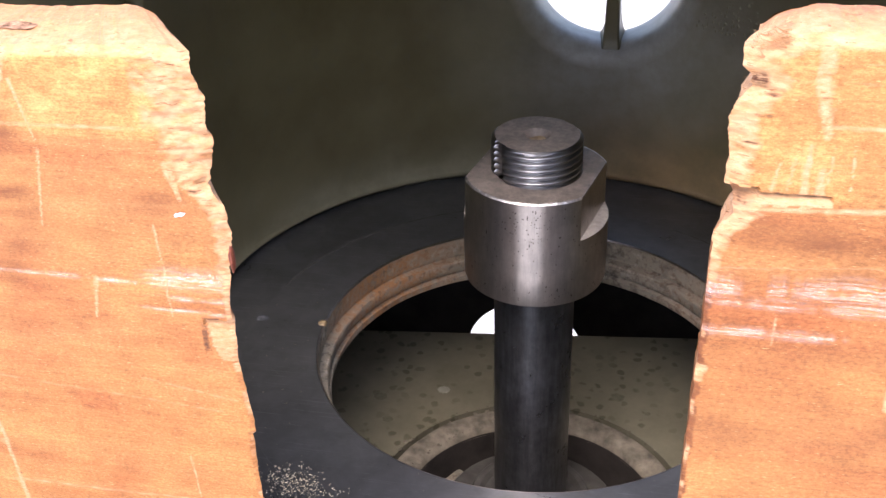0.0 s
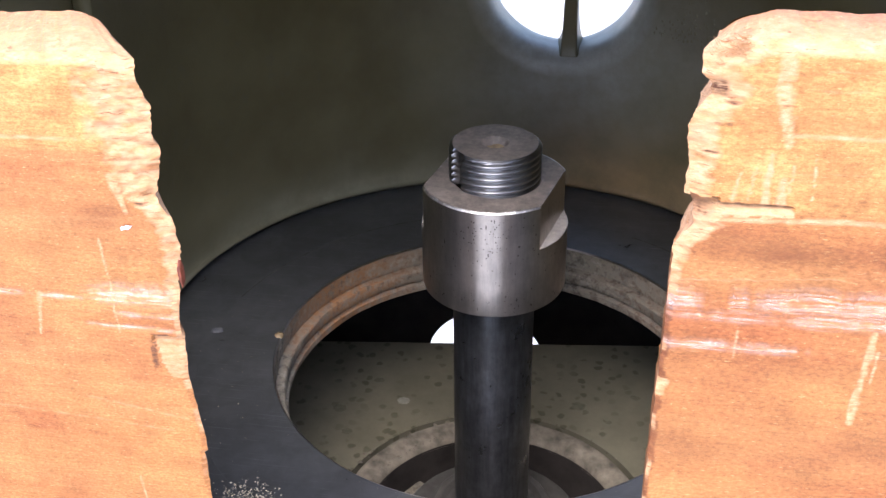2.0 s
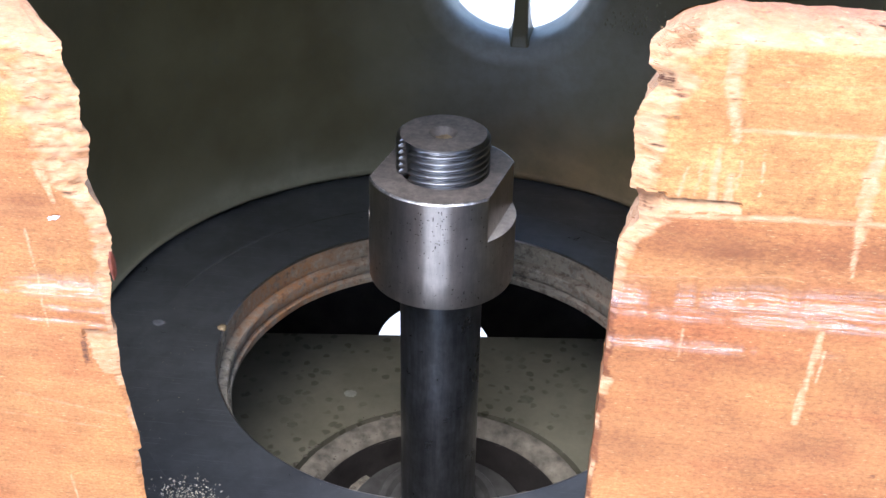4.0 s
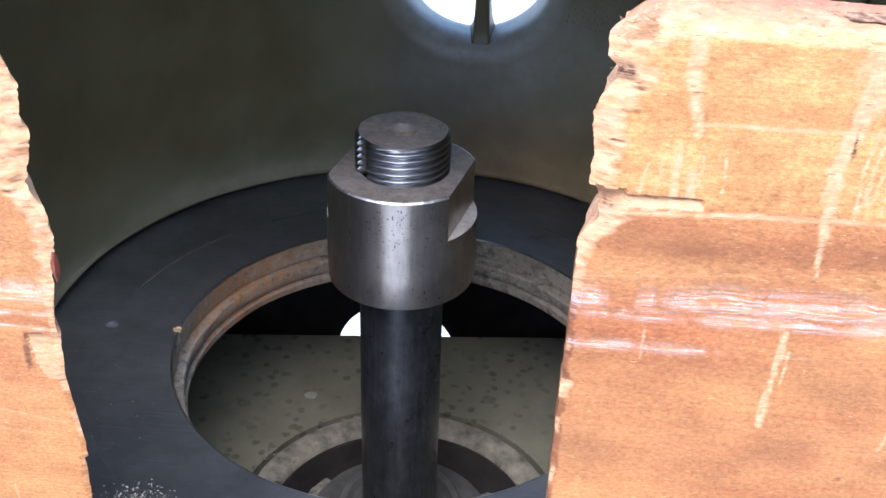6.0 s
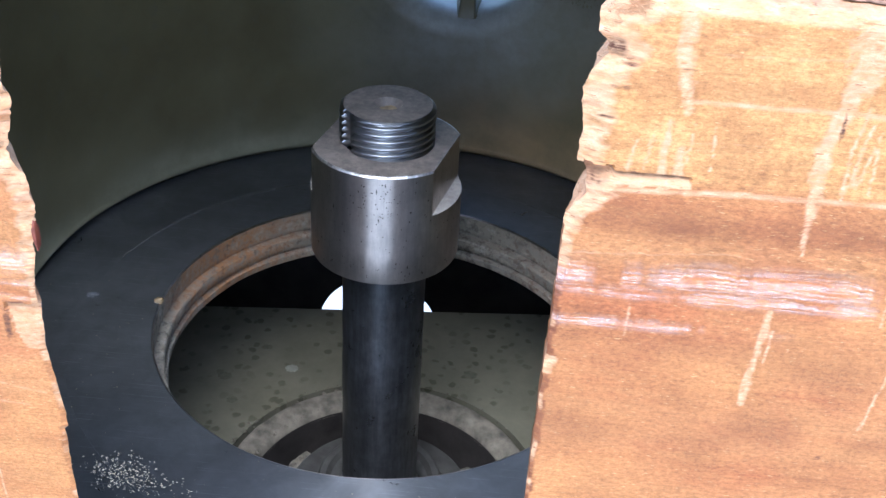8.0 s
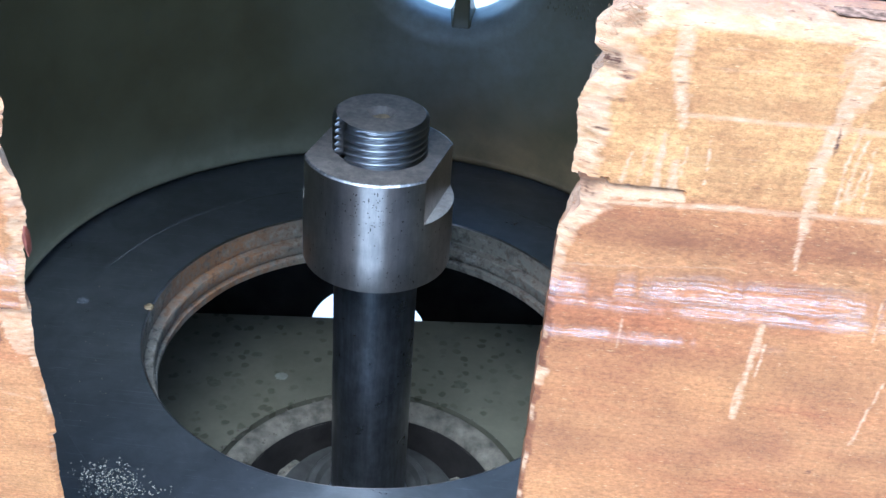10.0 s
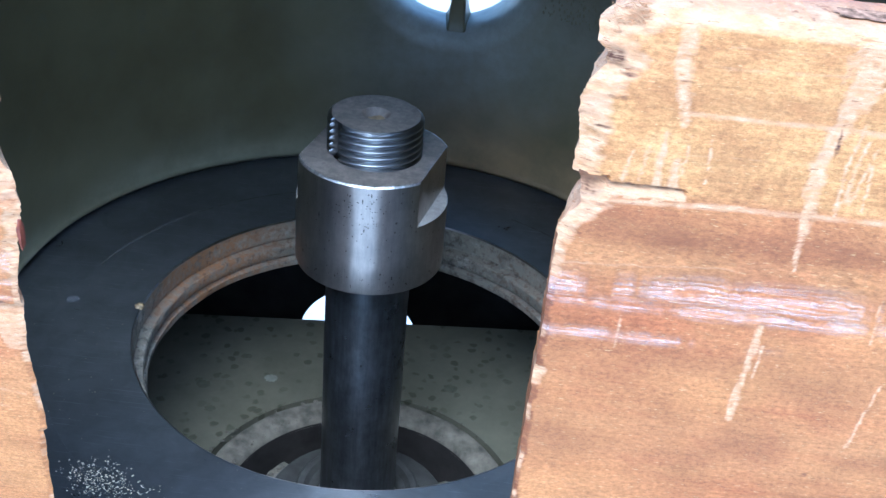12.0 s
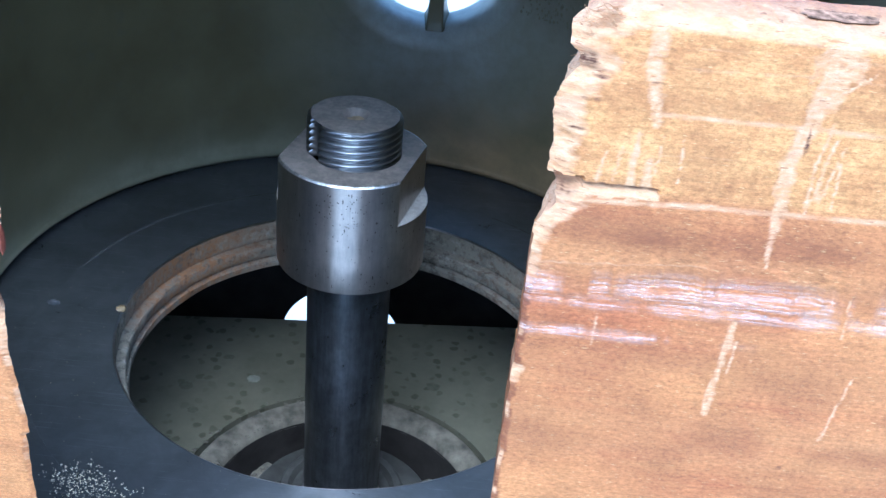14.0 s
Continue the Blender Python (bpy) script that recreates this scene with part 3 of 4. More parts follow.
def thread_geo():
    n, pitch, height = 180, 2.5, 14.3
    rows = int(height / 0.16)
    verts, faces = [], []
    slot = radians(219)
    for j in range(rows + 1):
        z = height * j / rows
        for i in range(n):
            a = 2 * math.pi * i / n
            ph = (z / pitch - i / n) % 1.0
            tri = abs(2 * ph - 1)
            r = 16.9 - 1.25 * (1 - min(1.0, tri * 1.35)) 
            r = min(r, 15.5 + (height - z) * 1.15)
            da = math.atan2(math.sin(a - slot), math.cos(a - slot))
            if abs(da) * 16 < 2.9:
                r = min(r, 14.0)
            da = math.atan2(math.sin(a - radians(48)), math.cos(a - radians(48)))
            if abs(da) * 16 < 1.8 and z > height - 2.0:
                r = min(r, 13.2)
            verts.append((r * math.cos(a), r * math.sin(a), z))
    for r, z in ((15.2, height), (5.2, height), (4.6, height - 0.5), (2.2, height - 3.6), (0.3, height - 4.2)):
        for i in range(n):
            a = 2 * math.pi * i / n
            verts.append((r * math.cos(a), r * math.sin(a), z + (0.05 * sn(r * math.cos(a), r * math.sin(a)))))
    total = rows + 5
    for j in range(total):
        for i in range(n):
            k = (i + 1) % n
            faces.append((j * n + i, j * n + k, (j + 1) * n + k, (j + 1) * n + i))
    return verts, faces, rows * n


tv, tf, cut = thread_geo()
side = [f for f in tf if f[0] < cut]
top = [f for f in tf if f[0] >= cut]
mesh_object("thread", [(x, y, z + UP) for x, y, z in tv], side, THREAD, spindle, sharp=80)["label"] = "threaded steel end with a keyway"
used = sorted({k for f in top for k in f})
back = {k: i for i, k in enumerate(used)}
end = part("end_face", ([(tv[k][0], tv[k][1], tv[k][2] + UP) for k in used], [tuple(back[k] for k in f) for f in top]), DULL, spindle, "dusty end face with a centre hole")

# bearing housing round the foot of the spindle
HZ = S - 162.0
housing = thing("bearing_housing", 0, 0, HZ - 40, "grey dusty bearing housing round the spindle foot", "bearing housing")
g = lathe([(40.2, -40), (40.2, -11.6), (39.2, -10.4), (30.4, -10.0), (29.6, -10.8), (29.2, -14), (26.0, -14)], 128, radial=lambda r, z, a: r + 0.25 * sn(3 * math.cos(a), 3 * math.sin(a), z))
part("body", ([(x, y, z + 40) for x, y, z in g[0]], g[1]), GREY, housing)
g = lathe([(26.6, -14), (26.6, -1.0), (25.7, 0.0), (23.0, -0.1), (22.4, -0.8), (21.3, -2.6), (18.0, -3.4), (17.4, -4.0), (16.0, -4.2)], 128)
cap = part("cap", ([(x, y, z + 40) for x, y, z in g[0]], g[1]), GREY, housing, "dished grey bearing cap")
g = lathe([(17.2, -4.0), (16.9, -3.5), (16.3, -3.5), (16.0, -4.0)], 96)
part("seal_lip", ([(x, y, z + 40) for x, y, z in g[0]], g[1]), STEEL, cap, "thin bright lip round the shaft")
for a0, a1 in ((-32, 36), (144, 212)):
    g = lathe([(39.9, -26), (39.9, -16.2), (41.0, -15.6), (46.0, -16.0), (47.8, -17.4), (48.4, -26)], 40, a0=a0, a1=a1, close=True,
              radial=lambda r, z, a: r + (1.1 * sn(9 * math.cos(a), 9 * math.sin(a), z * 0.3) if r > 41 else 0.0))
    part("lug", ([(x, y, z + 40) for x, y, z in g[0]], g[1]), RUST, housing, "tan dusty broken lug")

# ---- fence boards ----
def interp(table, z):
    zs, vs = zip(*table)
    return float(np.interp(z, zs, vs))


def seg_dist(x, z, x0, z0, x1, z1):
    dx, dz = x1 - x0, z1 - z0
    t = max(0.0, min(1.0, ((x - x0) * dx + (z - z0) * dz) / (dx * dx + dz * dz)))
    return math.hypot(x - x0 - t * dx, z - z0 - t * dz), t


def board(name, side, edge, chip, scars, lines, ridges, chunk, z0, z1, x_far, thick, tops, yellow, darks, label, seed, bevel, stains=(), pits=()):
    """side: -1 for a board that ends at its +x end, +1 for one that ends at its -x end. edge and chip: end position and depth of broken wood by height."""
    step, fine_z = 0.45, 0.32
    zs = [0.0, z0 * 0.5] + list(np.arange(z0, z1 + 1e-6, fine_z))
    for rz in (r[0] for r in ridges):
        zs += list(np.arange(rz - 2.0, rz + 2.6, 0.13))
    zs = sorted(set(round(z, 2) for z in zs))
    us = list(np.arange(0.0, 70.0, step)) + [72, 76, 82, 90, 110, abs(x_far)]
    nu, nz = len(us), len(zs)
    verts, raw, dark, yel, gloss, pit_shade = [], [], [], [], [], []
    for z in zs:
        e0 = interp(edge, z)
        e = e0 + side * (0.6 * sn(z * 0.22, seed) + 0.25 * sn(z * 0.9, seed + 5) + 0.22 * sn(z * 2.6, seed + 9)) * (0.5 if interp(chip, z) < 3 else 1.2)
        cw = max(0.6, interp(chip, z) + 1.6 * sn(z * 0.25, seed + 20) * min(1.0, interp(chip, z) / 4) + 0.8 * sn(z * 0.9, seed + 30) * min(1.0, interp(chip, z) / 4))
        for u in us:
            x = e + side * u
            y = 0.0
            w = 0.0
            # broken, scooped end
            k = (cw * (1 + 0.25 * sn(u * 0.5, z * 0.5, seed)) - u) / max(cw, 0.8)
            if k > 0:
                y += (0.35 + 0.27 * min(cw, 10)) * 0.75 * k ** 1.3 * (1 + 0.35 * sn(u * 0.25, z * 0.35, seed + 2)) + min(1, k * 4) * (0.16 * sn(u * 0.7, z * 1.3, seed + 3) + 0.16 * sn(u * 1.6, z * 3.1, seed + 4))
                w = min(1.0, k * 2.6) * max(0.2, min(1.0, 0.8 + 0.7 * sn(u * 0.4, z * 0.9, seed + 6)))
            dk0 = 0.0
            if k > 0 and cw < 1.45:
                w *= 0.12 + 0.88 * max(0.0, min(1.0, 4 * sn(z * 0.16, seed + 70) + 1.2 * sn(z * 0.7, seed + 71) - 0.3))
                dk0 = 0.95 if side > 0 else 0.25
            # top edge rounding
            top = interp(tops, abs(x))
            if z > top - 2.2:
                q = min(1.0, (z - top + 2.2) / 2.2)
                y += 2.0 * q * q
                w = max(w, 0.8 * min(1.0, q * 2) * (0.8 + 0.5 * sn(x * 0.3, z, seed)))
            # worn ridges that catch the light
            gg = 0.0
            for rz, rw, rh, ra, rb in ridges:
                zz = rz + 0.35 * sn(x * 0.08, rz, seed) + 0.12 * sn(x * 0.5, rz) + 0.012 * (abs(x) - 50)
                t = (z - zz) / rw
                fade = max(0.0, min(1.0, (rb - abs(x)) / 14.0)) * max(0.0, min(1.15, 0.62 + 1.2 * sn(x * 0.13, rz * 2.0, seed) + 0.6 * sn(x * 0.8, rz * 3.0, seed)))
                gg = max(gg, fade * math.exp(-0.5 * t * t))
                if t > -4:
                    y += rh * fade * (1 / (1 + math.exp(-3 * min(t, 8.0)))) * math.exp(-max(0.0, t) * 0.22)
            # gouges and scars
            for x0, a0, x1, a1, w0, w1, dep in scars:
                d, t = seg_dist(x, z, x0, a0, x1, a1)
                ww = (w0 + (w1 - w0) * t) * (1 + 0.6 * sn(x * 0.9, z * 0.45, seed + 40))
                if d < ww:
                    f = (1 - d / ww) ** 0.5
                    grit = 0.75 + 0.5 * sn(x * 0.8, z * 2.6, seed + 44)
                    w = max(w, min(1.0, f * f * 1.9) * max(0.0, min(1.0, grit + 0.35 * sn(x * 2.6, z * 0.7, seed + 46))))
                    y += dep * f * (0.6 + 0.6 * abs(sn(x, z * 3, seed)))
            for x0, a0, x1, a1, ww, k2 in lines:
                d, t = seg_dist(x, z + 0.3 * sn(x * 0.15, a0, seed), x0, a0, x1, a1)
                if d < ww:
                    w = max(w, k2 * (1 - (d / ww) ** 2) * max(0.0, min(1.0, 0.8 + 0.7 * sn(x * 0.35, a0 * 3, seed))))
            # split-out chunk with a sharp upper lip
            for cx0, cx1, cz0, cz1, dep in chunk:
                reach = (cx1 if side > 0 else cx0) + side * (0.9 * sn(z * 0.55, seed + 52) + 0.5 * sn(z * 1.7, seed + 53) - (1.2 if side < 0 else 0.0) * (cz1 - z) / 5.0)
                if (x - reach) * side < 0:
                    zc0 = cz0 + 0.5 * sn(x * 0.4, seed + 50)
                    zc1 = cz1 + 0.3 * sn(x * 0.7, seed + 51)
                    if zc0 < z < zc1:
                        f = (z - zc0) / (zc1 - zc0)
                        y += dep * f ** 2.5 * (0.8 + 0.3 * sn(x * 0.5, z * 1.5))
                        w = max(w, 0.95 if side > 0 else 0.62)
            y += 0.10 * sn(x * 0.03, z * 0.12, seed) + 0.03 * sn(x * 0.2, z * 1.4, seed)
            verts.append((x, y, min(z, top + 0.35 * sn(x * 0.2, seed) + 0.12 * sn(x, seed))))
            raw.append(w)
            gloss.append(gg)
            dk = dk0
            for bz, bw, bk in darks:
                dk = max(dk, bk * math.exp(-((z - bz - 1.5 * sn(x * 0.06, bz)) / bw) ** 2) * (0.6 + 0.9 * max(0, sn(x * 0.08, z * 0.2, seed) + 0.3)))
            dark.append(min(1, dk))
            yel.append(max(0.0, min(0.8, (z - yellow) / 2.0)) * (0.85 + 0.3 * sn(x * 0.05, z * 0.15, seed)))
            # dark pockets and crevices, with the shadow under a lip painted in
            pt = 0.0
            for sx, sw, sz, sh in pits:
                pt = max(pt, math.exp(-((x - sx) / sw) ** 4 - ((z - sz - 0.25 * sn(x * 0.6, sz)) / sh) ** 2) * (0.8 + 0.5 * sn(x * 1.3, z * 1.3, seed)))
            pit_shade.append(min(1.0, pt))
            for sx, sw, sz, sh, sk in stains:
                dark[-1] = min(1.0, dark[-1] + sk * math.exp(-((x - sx) / sw) ** 2 - ((z - sz) / sh) ** 2) * max(0.0, 0.6 + 1.2 * sn(x * 0.12, z * 0.3, seed)))
    # end face and back, row by row
    ends = (0.25, 0.5, 0.75)
    cols = nu
    base_i = len(verts)

    def rough_end(z):
        q = max(0.0, min(1.0, (interp(chip, z) - 1.4) / 2.2))
        return q * q * (3 - 2 * q)

    def end_bevel(z):
        return bevel if bevel > 5 else 0.9 + (bevel - 0.9) * rough_end(z)

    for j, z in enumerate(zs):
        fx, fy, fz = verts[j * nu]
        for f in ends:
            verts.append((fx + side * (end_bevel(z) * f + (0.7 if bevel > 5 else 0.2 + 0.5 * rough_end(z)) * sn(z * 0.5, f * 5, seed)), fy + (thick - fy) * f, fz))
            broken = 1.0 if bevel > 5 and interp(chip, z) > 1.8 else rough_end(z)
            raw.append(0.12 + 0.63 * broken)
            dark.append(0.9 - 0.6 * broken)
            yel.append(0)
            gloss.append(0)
            pit_shade.append(0)
    back_i = len(verts)
    for j, z in enumerate(zs):
        for i, u in enumerate(us):
            fx, fy, fz = verts[j * nu + i]
            eb = end_bevel(z)
            verts.append((fx + side * eb * max(0.0, 1.0 - u / (3.0 * eb)), thick, fz))
            raw.append(0.2)
            dark.append(0)
            yel.append(0)
            gloss.append(0)
            pit_shade.append(0)
    faces = []
    flip = side > 0

    def quad(a, b, c, d):
        faces.append((a, b, c, d) if flip else (d, c, b, a))

    for j in range(nz - 1):
        for i in range(nu - 1):
            quad(j * nu + i, j * nu + i + 1, (j + 1) * nu + i + 1, (j + 1) * nu + i)
            quad(back_i + (j + 1) * nu + i, back_i + (j + 1) * nu + i + 1, back_i + j * nu + i + 1, back_i + j * nu + i)
        chain = lambda r: [r * nu] + [base_i + r * 3 + k for k in range(3)] + [back_i + r * nu]
        A, B = chain(j), chain(j + 1)
        for k in range(4):
            quad(A[k + 1], A[k], B[k], B[k + 1])
        quad(j * nu + nu - 1, back_i + j * nu + nu - 1, back_i + (j + 1) * nu + nu - 1, (j + 1) * nu + nu - 1)
    last = nz - 1
    for i in range(nu - 1):
        quad(last * nu + i, last * nu + i + 1, back_i + last * nu + i + 1, back_i + last * nu + i)
    A = [last * nu] + [base_i + last * 3 + k for k in range(3)] + [back_i + last * nu]
    faces.append(tuple(A))
    ob = mesh_object(name, verts, faces, WOOD if side > 0 else WOOD_PALE, attrs={"raw": raw, "dark": dark, "yellow": yel, "gloss": gloss, "pit_shade": pit_shade})
    return tagged(ob, label, "fence board", "fence boards")


LEFT_TOP = [(0, 180.5), (50.5, 181.0), (54, 182.8), (58, 183.6), (62, 183.9), (90, 183.0), (400, 183.0)]
RIGHT_TOP = [(0, 198.0), (51, 199.5), (53, 200.0), (55, 201.6), (58, 202.6), (63, 203.4), (68, 203.5), (95, 203.0), (400, 203.0)]
left = board(
    "fence_board", -1,
    [(0, -49), (65, -49.3), (85.8, -49.4), (86.6, -48.4), (105, -50), (124, -50.3), (135, -48.6), (142, -47.6), (146.5, -48.0), (150.5, -50.2), (153.4, -52.0), (158, -50.2), (163, -49.6), (170, -50), (176, -51), (180, -52), (186, -54)],
    [(0, 1), (100, 1.2), (106, 1.6), (107.5, 1.2), (124, 1.5), (136, 3.5), (147, 4.5), (152, 6), (158, 10), (165, 14), (175, 15), (184, 13)],
    [(-92, 176, -89, 162, 0.5, 0.3, 0.1), (-89, 160, -92.4, 141, 0.5, 0.3, 0.1), (-65.4, 143, -64.8, 119, 0.35, 0.3, 0.1), (-119, 80, -117, 52, 0.8, 0.9, 0.15), (-82, 128, -84, 117, 0.8, 0.3, 0.1),
     (-67, 76, -66, 62, 0.4, 0.3, 0.1), (-92, 182, -97, 170, 1.4, 1.0, 0.2), (-60, 158, -58, 150, 1.5, 0.7, 0.1)],
    [(-126, 165.0, -66, 166.3, 0.7, 0.7), (-124, 60.7, -60, 61.5, 0.6, 0.6), (-126, 97, -56, 92, 0.5, 0.35), (-76, 100, -52, 96, 0.5, 0.4)],
    [(129.2, 1.6, 1.5, 0, 74), (127.4, 0.4, 0.35, 0, 118), (120.6, 0.35, 0.25, 0, 78), (124.0, 0.5, 0.35, 0, 72)],
    [(-57.5, -50, 107.8, 119.0, 1.6)],
    50.0, 184.4, 420, 26.0,
    LEFT_TOP, 163.0,
    [(140, 7, 0.22), (148, 3, 0.35)],
    "varnished orange timber fence board with a splintered end", 1.7, 17.0, [(-98, 7, 160, 22, 0.75), (-104, 9, 128, 14, 0.4), (-62, 8, 149, 3, 0.5)],
    [(-57.4, 0.8, 114, 4.5), (-55, 2.5, 119.2, 0.5), (-117, 0.5, 63, 0.4), (-55, 1.8, 152.2, 0.5)])
left.location = (0, -167.6 * MM, 0)
right = board(
    "fence_board", 1,
    [(0, 50), (113, 50.5), (146, 51), (160, 51.2), (169.0, 51.1), (170.8, 52.2), (173, 53.6), (176.6, 53.6), (178.5, 51.9), (185, 51.8), (189.5, 51.6), (192.4, 52.3), (194.8, 54.2), (196.3, 54.5), (197.8, 52.9), (199.6, 52.8), (201.5, 54.0), (206, 57)],
    [(0, 0.8), (139, 0.9), (140, 1.9), (143, 1.9), (144, 0.9), (158, 1.0), (163, 2.0), (168, 3.2), (173, 4.5), (176, 4.5), (180, 4.0), (188, 5), (196, 6.5), (203, 8.5), (206, 9)],
    [(64.5, 202, 64.2, 197, 1.5, 1.7, 0.25), (64.2, 197, 66.2, 188, 1.7, 0.8, 0.25), (88, 200, 87.5, 190, 1.8, 1.5, 0.3), (87.5, 190, 85.8, 184, 1.6, 1.5, 0.3), (85.8, 184, 86.2, 175, 1.5, 1.3, 0.3), (86.2, 174.5, 86.7, 165.8, 1.1, 0.2, 0.2),
     (84.2, 155.5, 83.2, 137.6, 0.7, 0.9, 0.15), (85.4, 152, 85.0, 146, 0.5, 0.3, 0.1), (104.9, 147, 103.0, 134, 0.3, 0.4, 0.1), (91.5, 188, 90, 176, 0.3, 0.25, 0.1), (93, 187, 91.5, 178, 0.2, 0.3, 0.1), (64, 186, 64, 178, 0.5, 0.9, 0.15),
     (60, 183, 59, 178.5, 0.3, 0.5, 0.1), (94, 198, 88, 193, 0.3, 0.3, 0.1), (67.5, 186, 67.3, 180, 0.2, 0.25, 0.1),
     (89.5, 201, 88.5, 194, 4.6, 2.4, 0.15), (92.5, 200.4, 87.2, 194.6, 0.25, 0.25, 0.15), (90.6, 190.6, 89.5, 183.4, 0.3, 0.35, 0.1), (90.7, 184.5, 90.9, 178.5, 0.4, 0.45, 0.1), (93.1, 184.5, 93.5, 177.2, 0.22, 0.3, 0.1),
     (89.6, 183.0, 89.8, 177.0, 0.4, 0.5, 0.1), (63.0, 157.0, 62.9, 148.9, 0.15, 0.2, 0.05), (100.6, 162, 101.2, 154.4, 0.15, 0.2, 0.05), (88.7, 150.0, 88.4, 148.4, 0.12, 0.1, 0.05), (62.0, 184.0, 61.5, 178.6, 0.25, 0.35, 0.1), (66.2, 182, 66.4, 178.2, 0.7, 0.9, 0.1), (70.5, 186, 70.8, 179, 0.15, 0.15, 0.05)],
    [(67, 189.4, 120, 189.3, 0.55, 0.75), (56, 174.6, 68, 175.2, 0.6, 0.8), (68, 175.2, 130, 176.5, 0.65, 0.85), (53, 163.3, 78, 165, 0.25, 0.5), (62, 196.5, 120, 197.5, 0.35, 0.35), (70, 199.5, 120, 200, 0.3, 0.3), (56, 183, 110, 184, 0.25, 0.25)],
    [(159.6, 1.5, 1.15, 0, 400), (156.6, 0.7, 0.62, 0, 400), (150.9, 0.6, 0.62, 0, 90)],
    [(50, 57.4, 174.2, 178.4, 2.6), (50, 68.5, 175.7, 177.6, 1.8)],
    108.0, 204.0, 420, 15.0,
    RIGHT_TOP, 175.8,
    [(170, 4, 0.4), (163, 3, 0.2), (146, 5, 0.3), (130, 7, 0.35), (192, 2, 0.25)],
    "varnished brown timber fence board, scratched and splintered", 8.3, 3.0, [(58, 4, 172, 3, 0.3), (75, 9, 182, 3, 0.35), (72, 14, 169, 3, 0.25)],
    # first entry is the painted shadow below the chunk's lip
    [(62, 6.5, 177.5, 0.45), (54.6, 2.2, 176.0, 1.3), (55.4, 1.6, 196.0, 1.3), (57.5, 1.5, 194.0, 0.3), (56.5, 1.6, 190.6, 0.3), (55.0, 1.5, 186.0, 0.28), (98, 0.7, 127.3, 0.4), (87.6, 0.35, 187.0, 2.5), (66, 1.0, 199.0, 0.2), (65.5, 1.2, 194.0, 0.2)])
right.location = (0, -199.9 * MM, 0)

# ---- sawdust ----
rng = random.Random(4)


def crumbs(name, spots, label):
    verts, faces = [], []
    for cx, cy, cz, spread_x, spread_y, count, size in spots:
        for _ in range(count):
            x, y = rng.gauss(cx, spread_x), rng.gauss(cy, spread_y)
            if math.hypot(x, y) < RING_IN + 1.5 and cz == 0:
                continue
            s = size * rng.uniform(0.4, 1.3)
            k = len(verts)
            a = rng.uniform(0, 6.28)
            for q in range(3):
                verts.append((x + s * math.cos(a + 2.1 * q), y + s * rng.uniform(0.5, 1) * math.sin(a + 2.1 * q), cz + 0.02))
            verts.append((x, y, cz + s * rng.uniform(0.5, 1.2)))
            faces += [(k, k + 1, k + 3), (k + 1, k + 2, k + 3), (k + 2, k, k + 3), (k, k + 2, k + 1)]
    return tagged(mesh_object(name, verts, faces, CHIPS, smooth=False), label, "sawdust", kind="stuff")


crumbs("sawdust", [(-72.5, -94, 0, 5.5, 3.4, 300, 0.33), (-64, -99, 0, 8.5, 2.8, 190, 0.3), (-100, -40, 0, 16, 30, 60, 0.25), (30, -104, 0, 30, 8, 30, 0.25)], "pale sawdust crumbs scattered on the dark table")


# ---- small marks and splinters ----
def blot(cx, cy, cz, rx, ry, seed, wave=0.35, n=40):
    verts = [(cx, cy, cz)]
    for i in range(n):
        a = 2 * math.pi * i / n
        k = 1 + wave * sn(2.2 * math.cos(a), 2.2 * math.sin(a), seed)
        verts.append((cx + rx * k * math.cos(a), cy + ry * k * math.sin(a), cz))
    return verts, [(0, 1 + i, 1 + (i + 1) % n) for i in range(n)]


KNOT = mat_plain("dark_knot", (0.29, 0.165, 0.10), 1.0, 560, 0.97)
KNOT.node_tree.nodes["Principled BSDF"].inputs["Specular IOR Level"].default_value = 0.05
SMUDGE = mat_plain("grey_smudge", (0.13, 0.135, 0.145), 0.7, 500, 0.3)
FLECK = mat_plain("white_paint", (0.85, 0.86, 0.88), 0.4, 300, 0.05)
g = blot(-115.3, -3.0, 22.06, 2.6, 2.2, 3.0)
part("smudge", g, SMUDGE, face, "pale grey smudge")
for own, bx, by, rx, ry, tops, seed in ((right, 90.0, 8.0, 5.6, 2.3, RIGHT_TOP, 8.3), (left, -95.0, 12.0, 5.0, 2.4, LEFT_TOP, 1.7)):
    kv, kf = blot(bx, by, 0, rx, ry, 5.0, 0.3, 90)
    part("knot", ([(x, y, interp(tops, abs(x)) + 0.35 * sn(x * 0.2, seed) + 0.12 * sn(x, seed) + 0.28) for x, y, z in kv], kf), KNOT, own, "dark speckled knot on the top edge")
fv, ff = blot(0, 0, 0, 1.3, 0.55, 2.0, 0.6)
part("paint_fleck", ([(x - 58.4, -0.35 - 0.2 * y, 146.6 + y + 0.25 * x) for x, y, z in fv], [f[::-1] for f in ff]), FLECK, left, "white paint fleck")


# hardened red resin on the broken end
bm = bmesh.new()
bmesh.ops.create_icosphere(bm, subdivisions=3, radius=1)
for v in bm.verts:
    k = 1 + 0.3 * sn(*(v.co * 1.6))
    v.co = (-48.6 + v.co.x * 0.6 * k, 1.6 + v.co.y * 1.2 * k, 135.2 + v.co.z * 3.4 * k)
bm.verts.ensure_lookup_table()
part("resin", ([tuple(v.co) for v in bm.verts], [tuple(v.index for v in f.verts) for f in bm.faces]), mat_plain("red_resin", (0.20, 0.05, 0.025), 0.45, 500, 0.4), left, "hardened red resin drip")
bm.free()


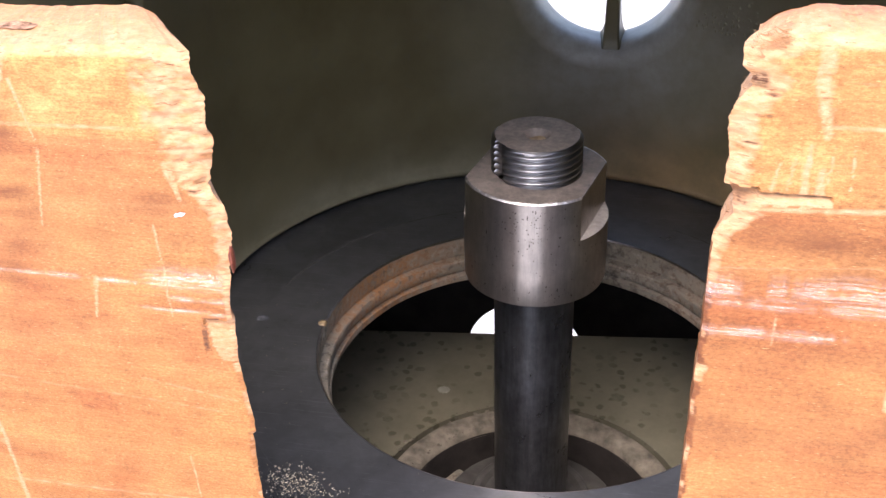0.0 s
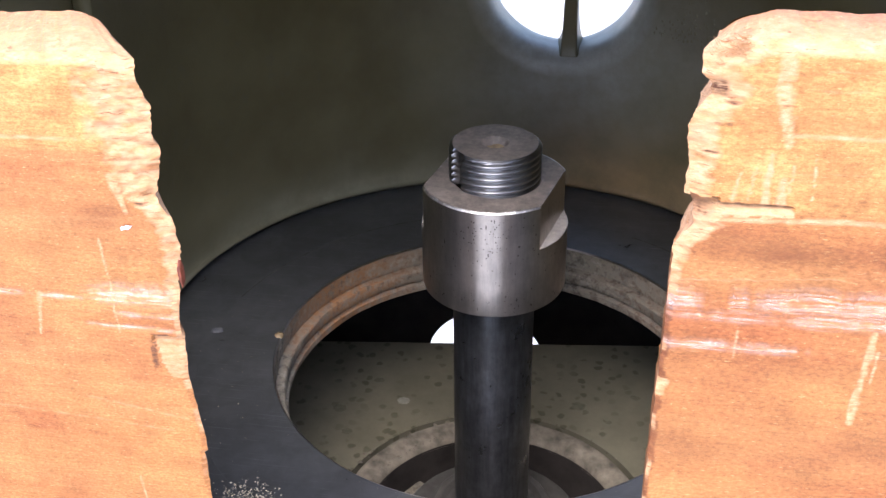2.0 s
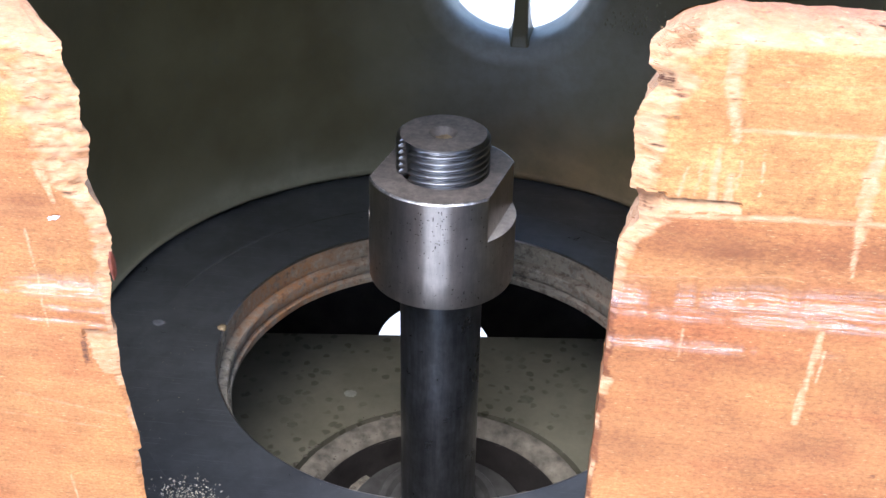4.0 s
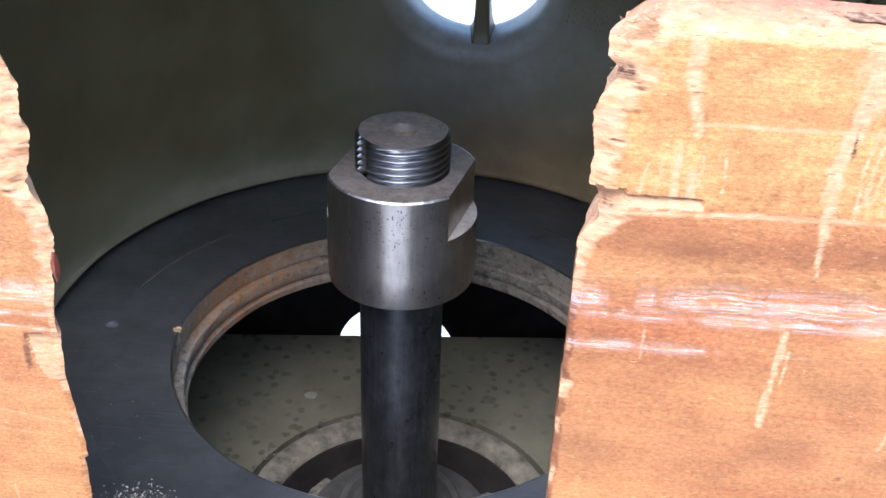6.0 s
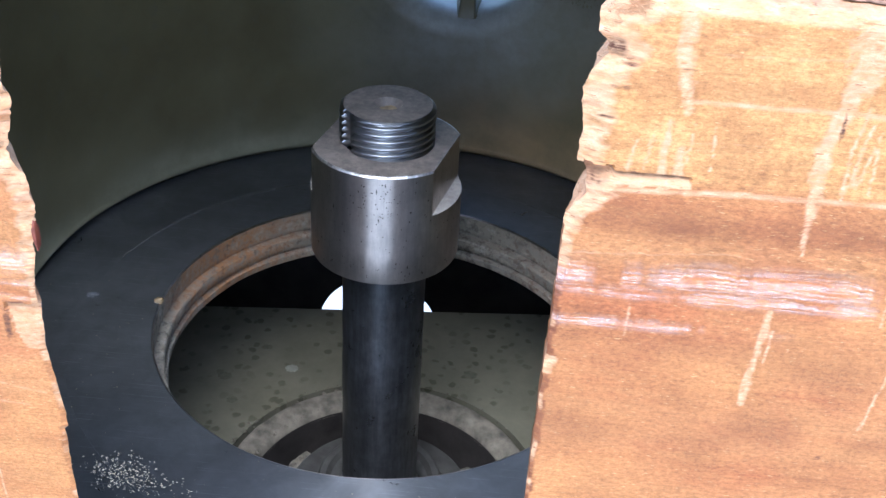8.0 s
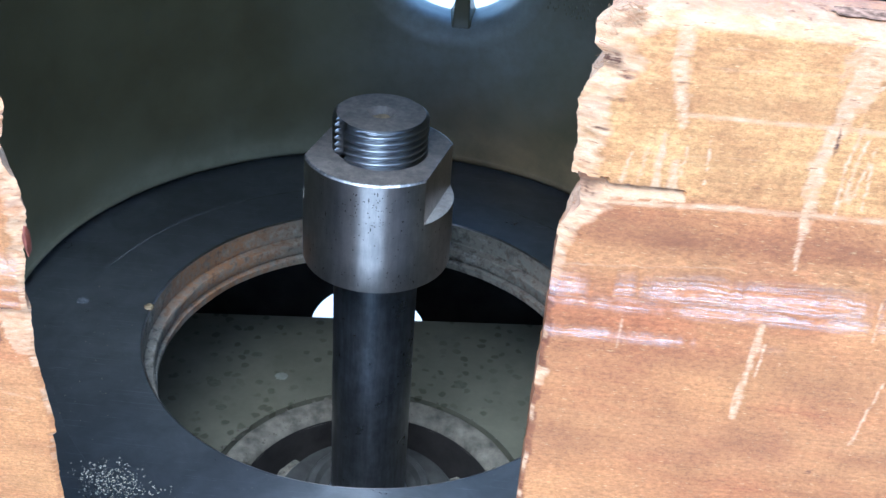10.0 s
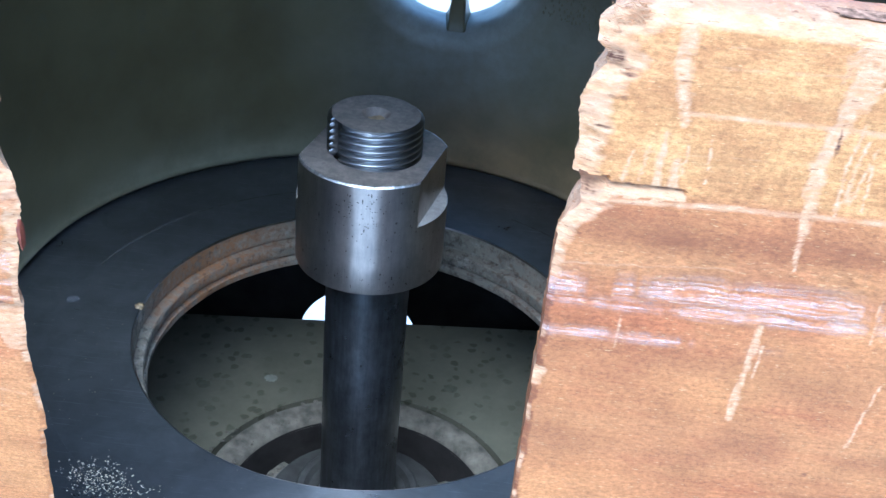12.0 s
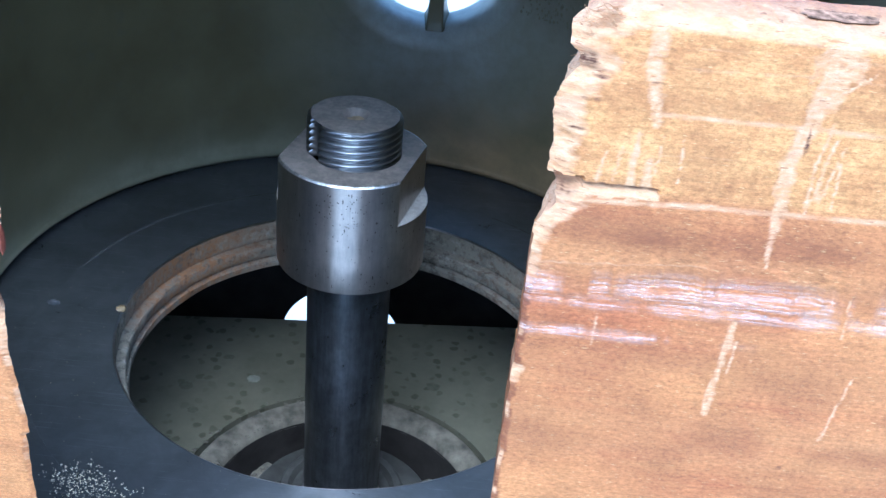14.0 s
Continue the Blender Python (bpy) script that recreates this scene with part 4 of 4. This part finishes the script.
def splinters(spots, out):
    verts, faces = [], []
    for x, y, z, count, spread, length in spots:
        for _ in range(count):
            px, py, pz = x + rng.gauss(0, min(0.6, spread * 0.4)), y + rng.uniform(0.0, 3.0), z + rng.gauss(0, spread)
            d = Vector((out * rng.uniform(0.5, 1.2), rng.uniform(-0.5, 0.4), rng.uniform(-0.5, 0.9))).normalized()
            w = rng.uniform(0.06, 0.16)
            L = length * rng.uniform(0.4, 1.0)
            bend = Vector((0, rng.uniform(-0.4, 0.4), rng.uniform(-0.5, 0.5)))
            side = d.cross(Vector((0, 1, 0.2))).normalized() * w
            k = len(verts)
            p = Vector((px, py, pz)) - d * 1.4 - Vector((out * 1.1, 0, 0))
            for t in (0.0, 0.5, 1.0):
                c = p + d * L * t + bend * t * t * L * 0.4
                q = 1.0 - 0.85 * t
                verts += [tuple(c + side * q), tuple(c - side * q), tuple(c + Vector((0, w * q, 0)))]
            for j in (0, 3):
                for i in range(3):
                    m = (i + 1) % 3
                    faces.append((k + j + i, k + j + m, k + j + 3 + m, k + j + 3 + i))
            faces.append((k + 6, k + 7, k + 8))
    return verts, faces


g = splinters([(56.5, 0.5, 201.8, 90, 0.8, 3.4), (54.2, 1.0, 199.5, 110, 1.4, 3.4), (55.4, 1.5, 196.2, 90, 0.9, 3.2), (53.0, 2.0, 193.0, 18, 1.8, 1.4), (52.3, 2.0, 186.5, 16, 2.5, 1.2), (52.5, 2.0, 180.0, 12, 1.5, 1.2), (51.8, 1.5, 170.0, 8, 1.5, 1.0)], -1.0)
part("fray", g, WOOD, right, "frayed pale wood fibres", attrs={"raw": [1.0] * len(g[0])})["kind"] = "stuff"
g = splinters([(-50.5, 2.0, 172.0, 16, 4.0, 1.0), (-50.5, 2.0, 160.0, 12, 3.0, 1.0), (-49.5, 2.0, 145.0, 14, 4.0, 1.1), (-49.0, 1.0, 87.0, 6, 1.0, 1.0)], 1.0)
part("fray", g, WOOD, left, "frayed pale wood fibres", attrs={"raw": [1.0] * len(g[0])})["kind"] = "stuff"

# ---- stains on the base casting, grease in the centre hole ----
g = blot(-54.6, 76.5, PZ + 130 + 0.08, 3.2, 2.8, 4.0)
part("blister", g, mat_plain("pale_olive_blister", (0.36, 0.35, 0.29), 0.6, 300, 0.2), plate, "pale paint blister")
STAIN = mat_plain("dark_olive_stain", (0.15, 0.14, 0.095), 0.6, 400, 0.25)
for x, y, r in ((34.4, 84.8, 3.6), (-86.0, 66.0, 3.4), (-78.0, 49.0, 2.6), (-70.0, 92.0, 2.2), (-92.0, 88.0, 2.0), (62.0, 96.0, 1.6), (50.0, 74.0, 1.6)):
    g = blot(x, y, PZ + 130 + 0.06, r, r * 0.85, x)
    part("stain", g, STAIN, plate, "dark stain")
rngb = random.Random(11)
verts, faces = [], []
for _ in range(260):
    a, r = rngb.uniform(0.3, 2.9), rngb.uniform(59, 74)
    s0 = rngb.uniform(0.3, 1.1) * (1.4 if a > 2.0 else 0.8)
    k, cx, cy = len(verts), r * math.cos(a), r * math.sin(a)
    t0 = rngb.uniform(0, 6.28)
    zb = PZ + 130 + (0.02 if r > 71.7 else -1.3)
    for q in range(4):
        verts.append((cx + s0 * math.cos(t0 + 1.57 * q), cy + s0 * rngb.uniform(0.5, 1) * math.sin(t0 + 1.57 * q), zb))
    verts.append((cx, cy, zb + s0 * rngb.uniform(0.4, 0.9)))
    faces += [(k + q, k + (q + 1) % 4, k + 4) for q in range(4)]
part("grit", (verts, faces), SILT, rim, "dusty grit round the bore", smooth=False)["kind"] = "stuff"
g = blot(0.3, 0.2, UP + 14.3 - 2.2, 3.0, 2.8, 6.0)
part("grease", g, GREASE, end, "brown dust in the centre hole")
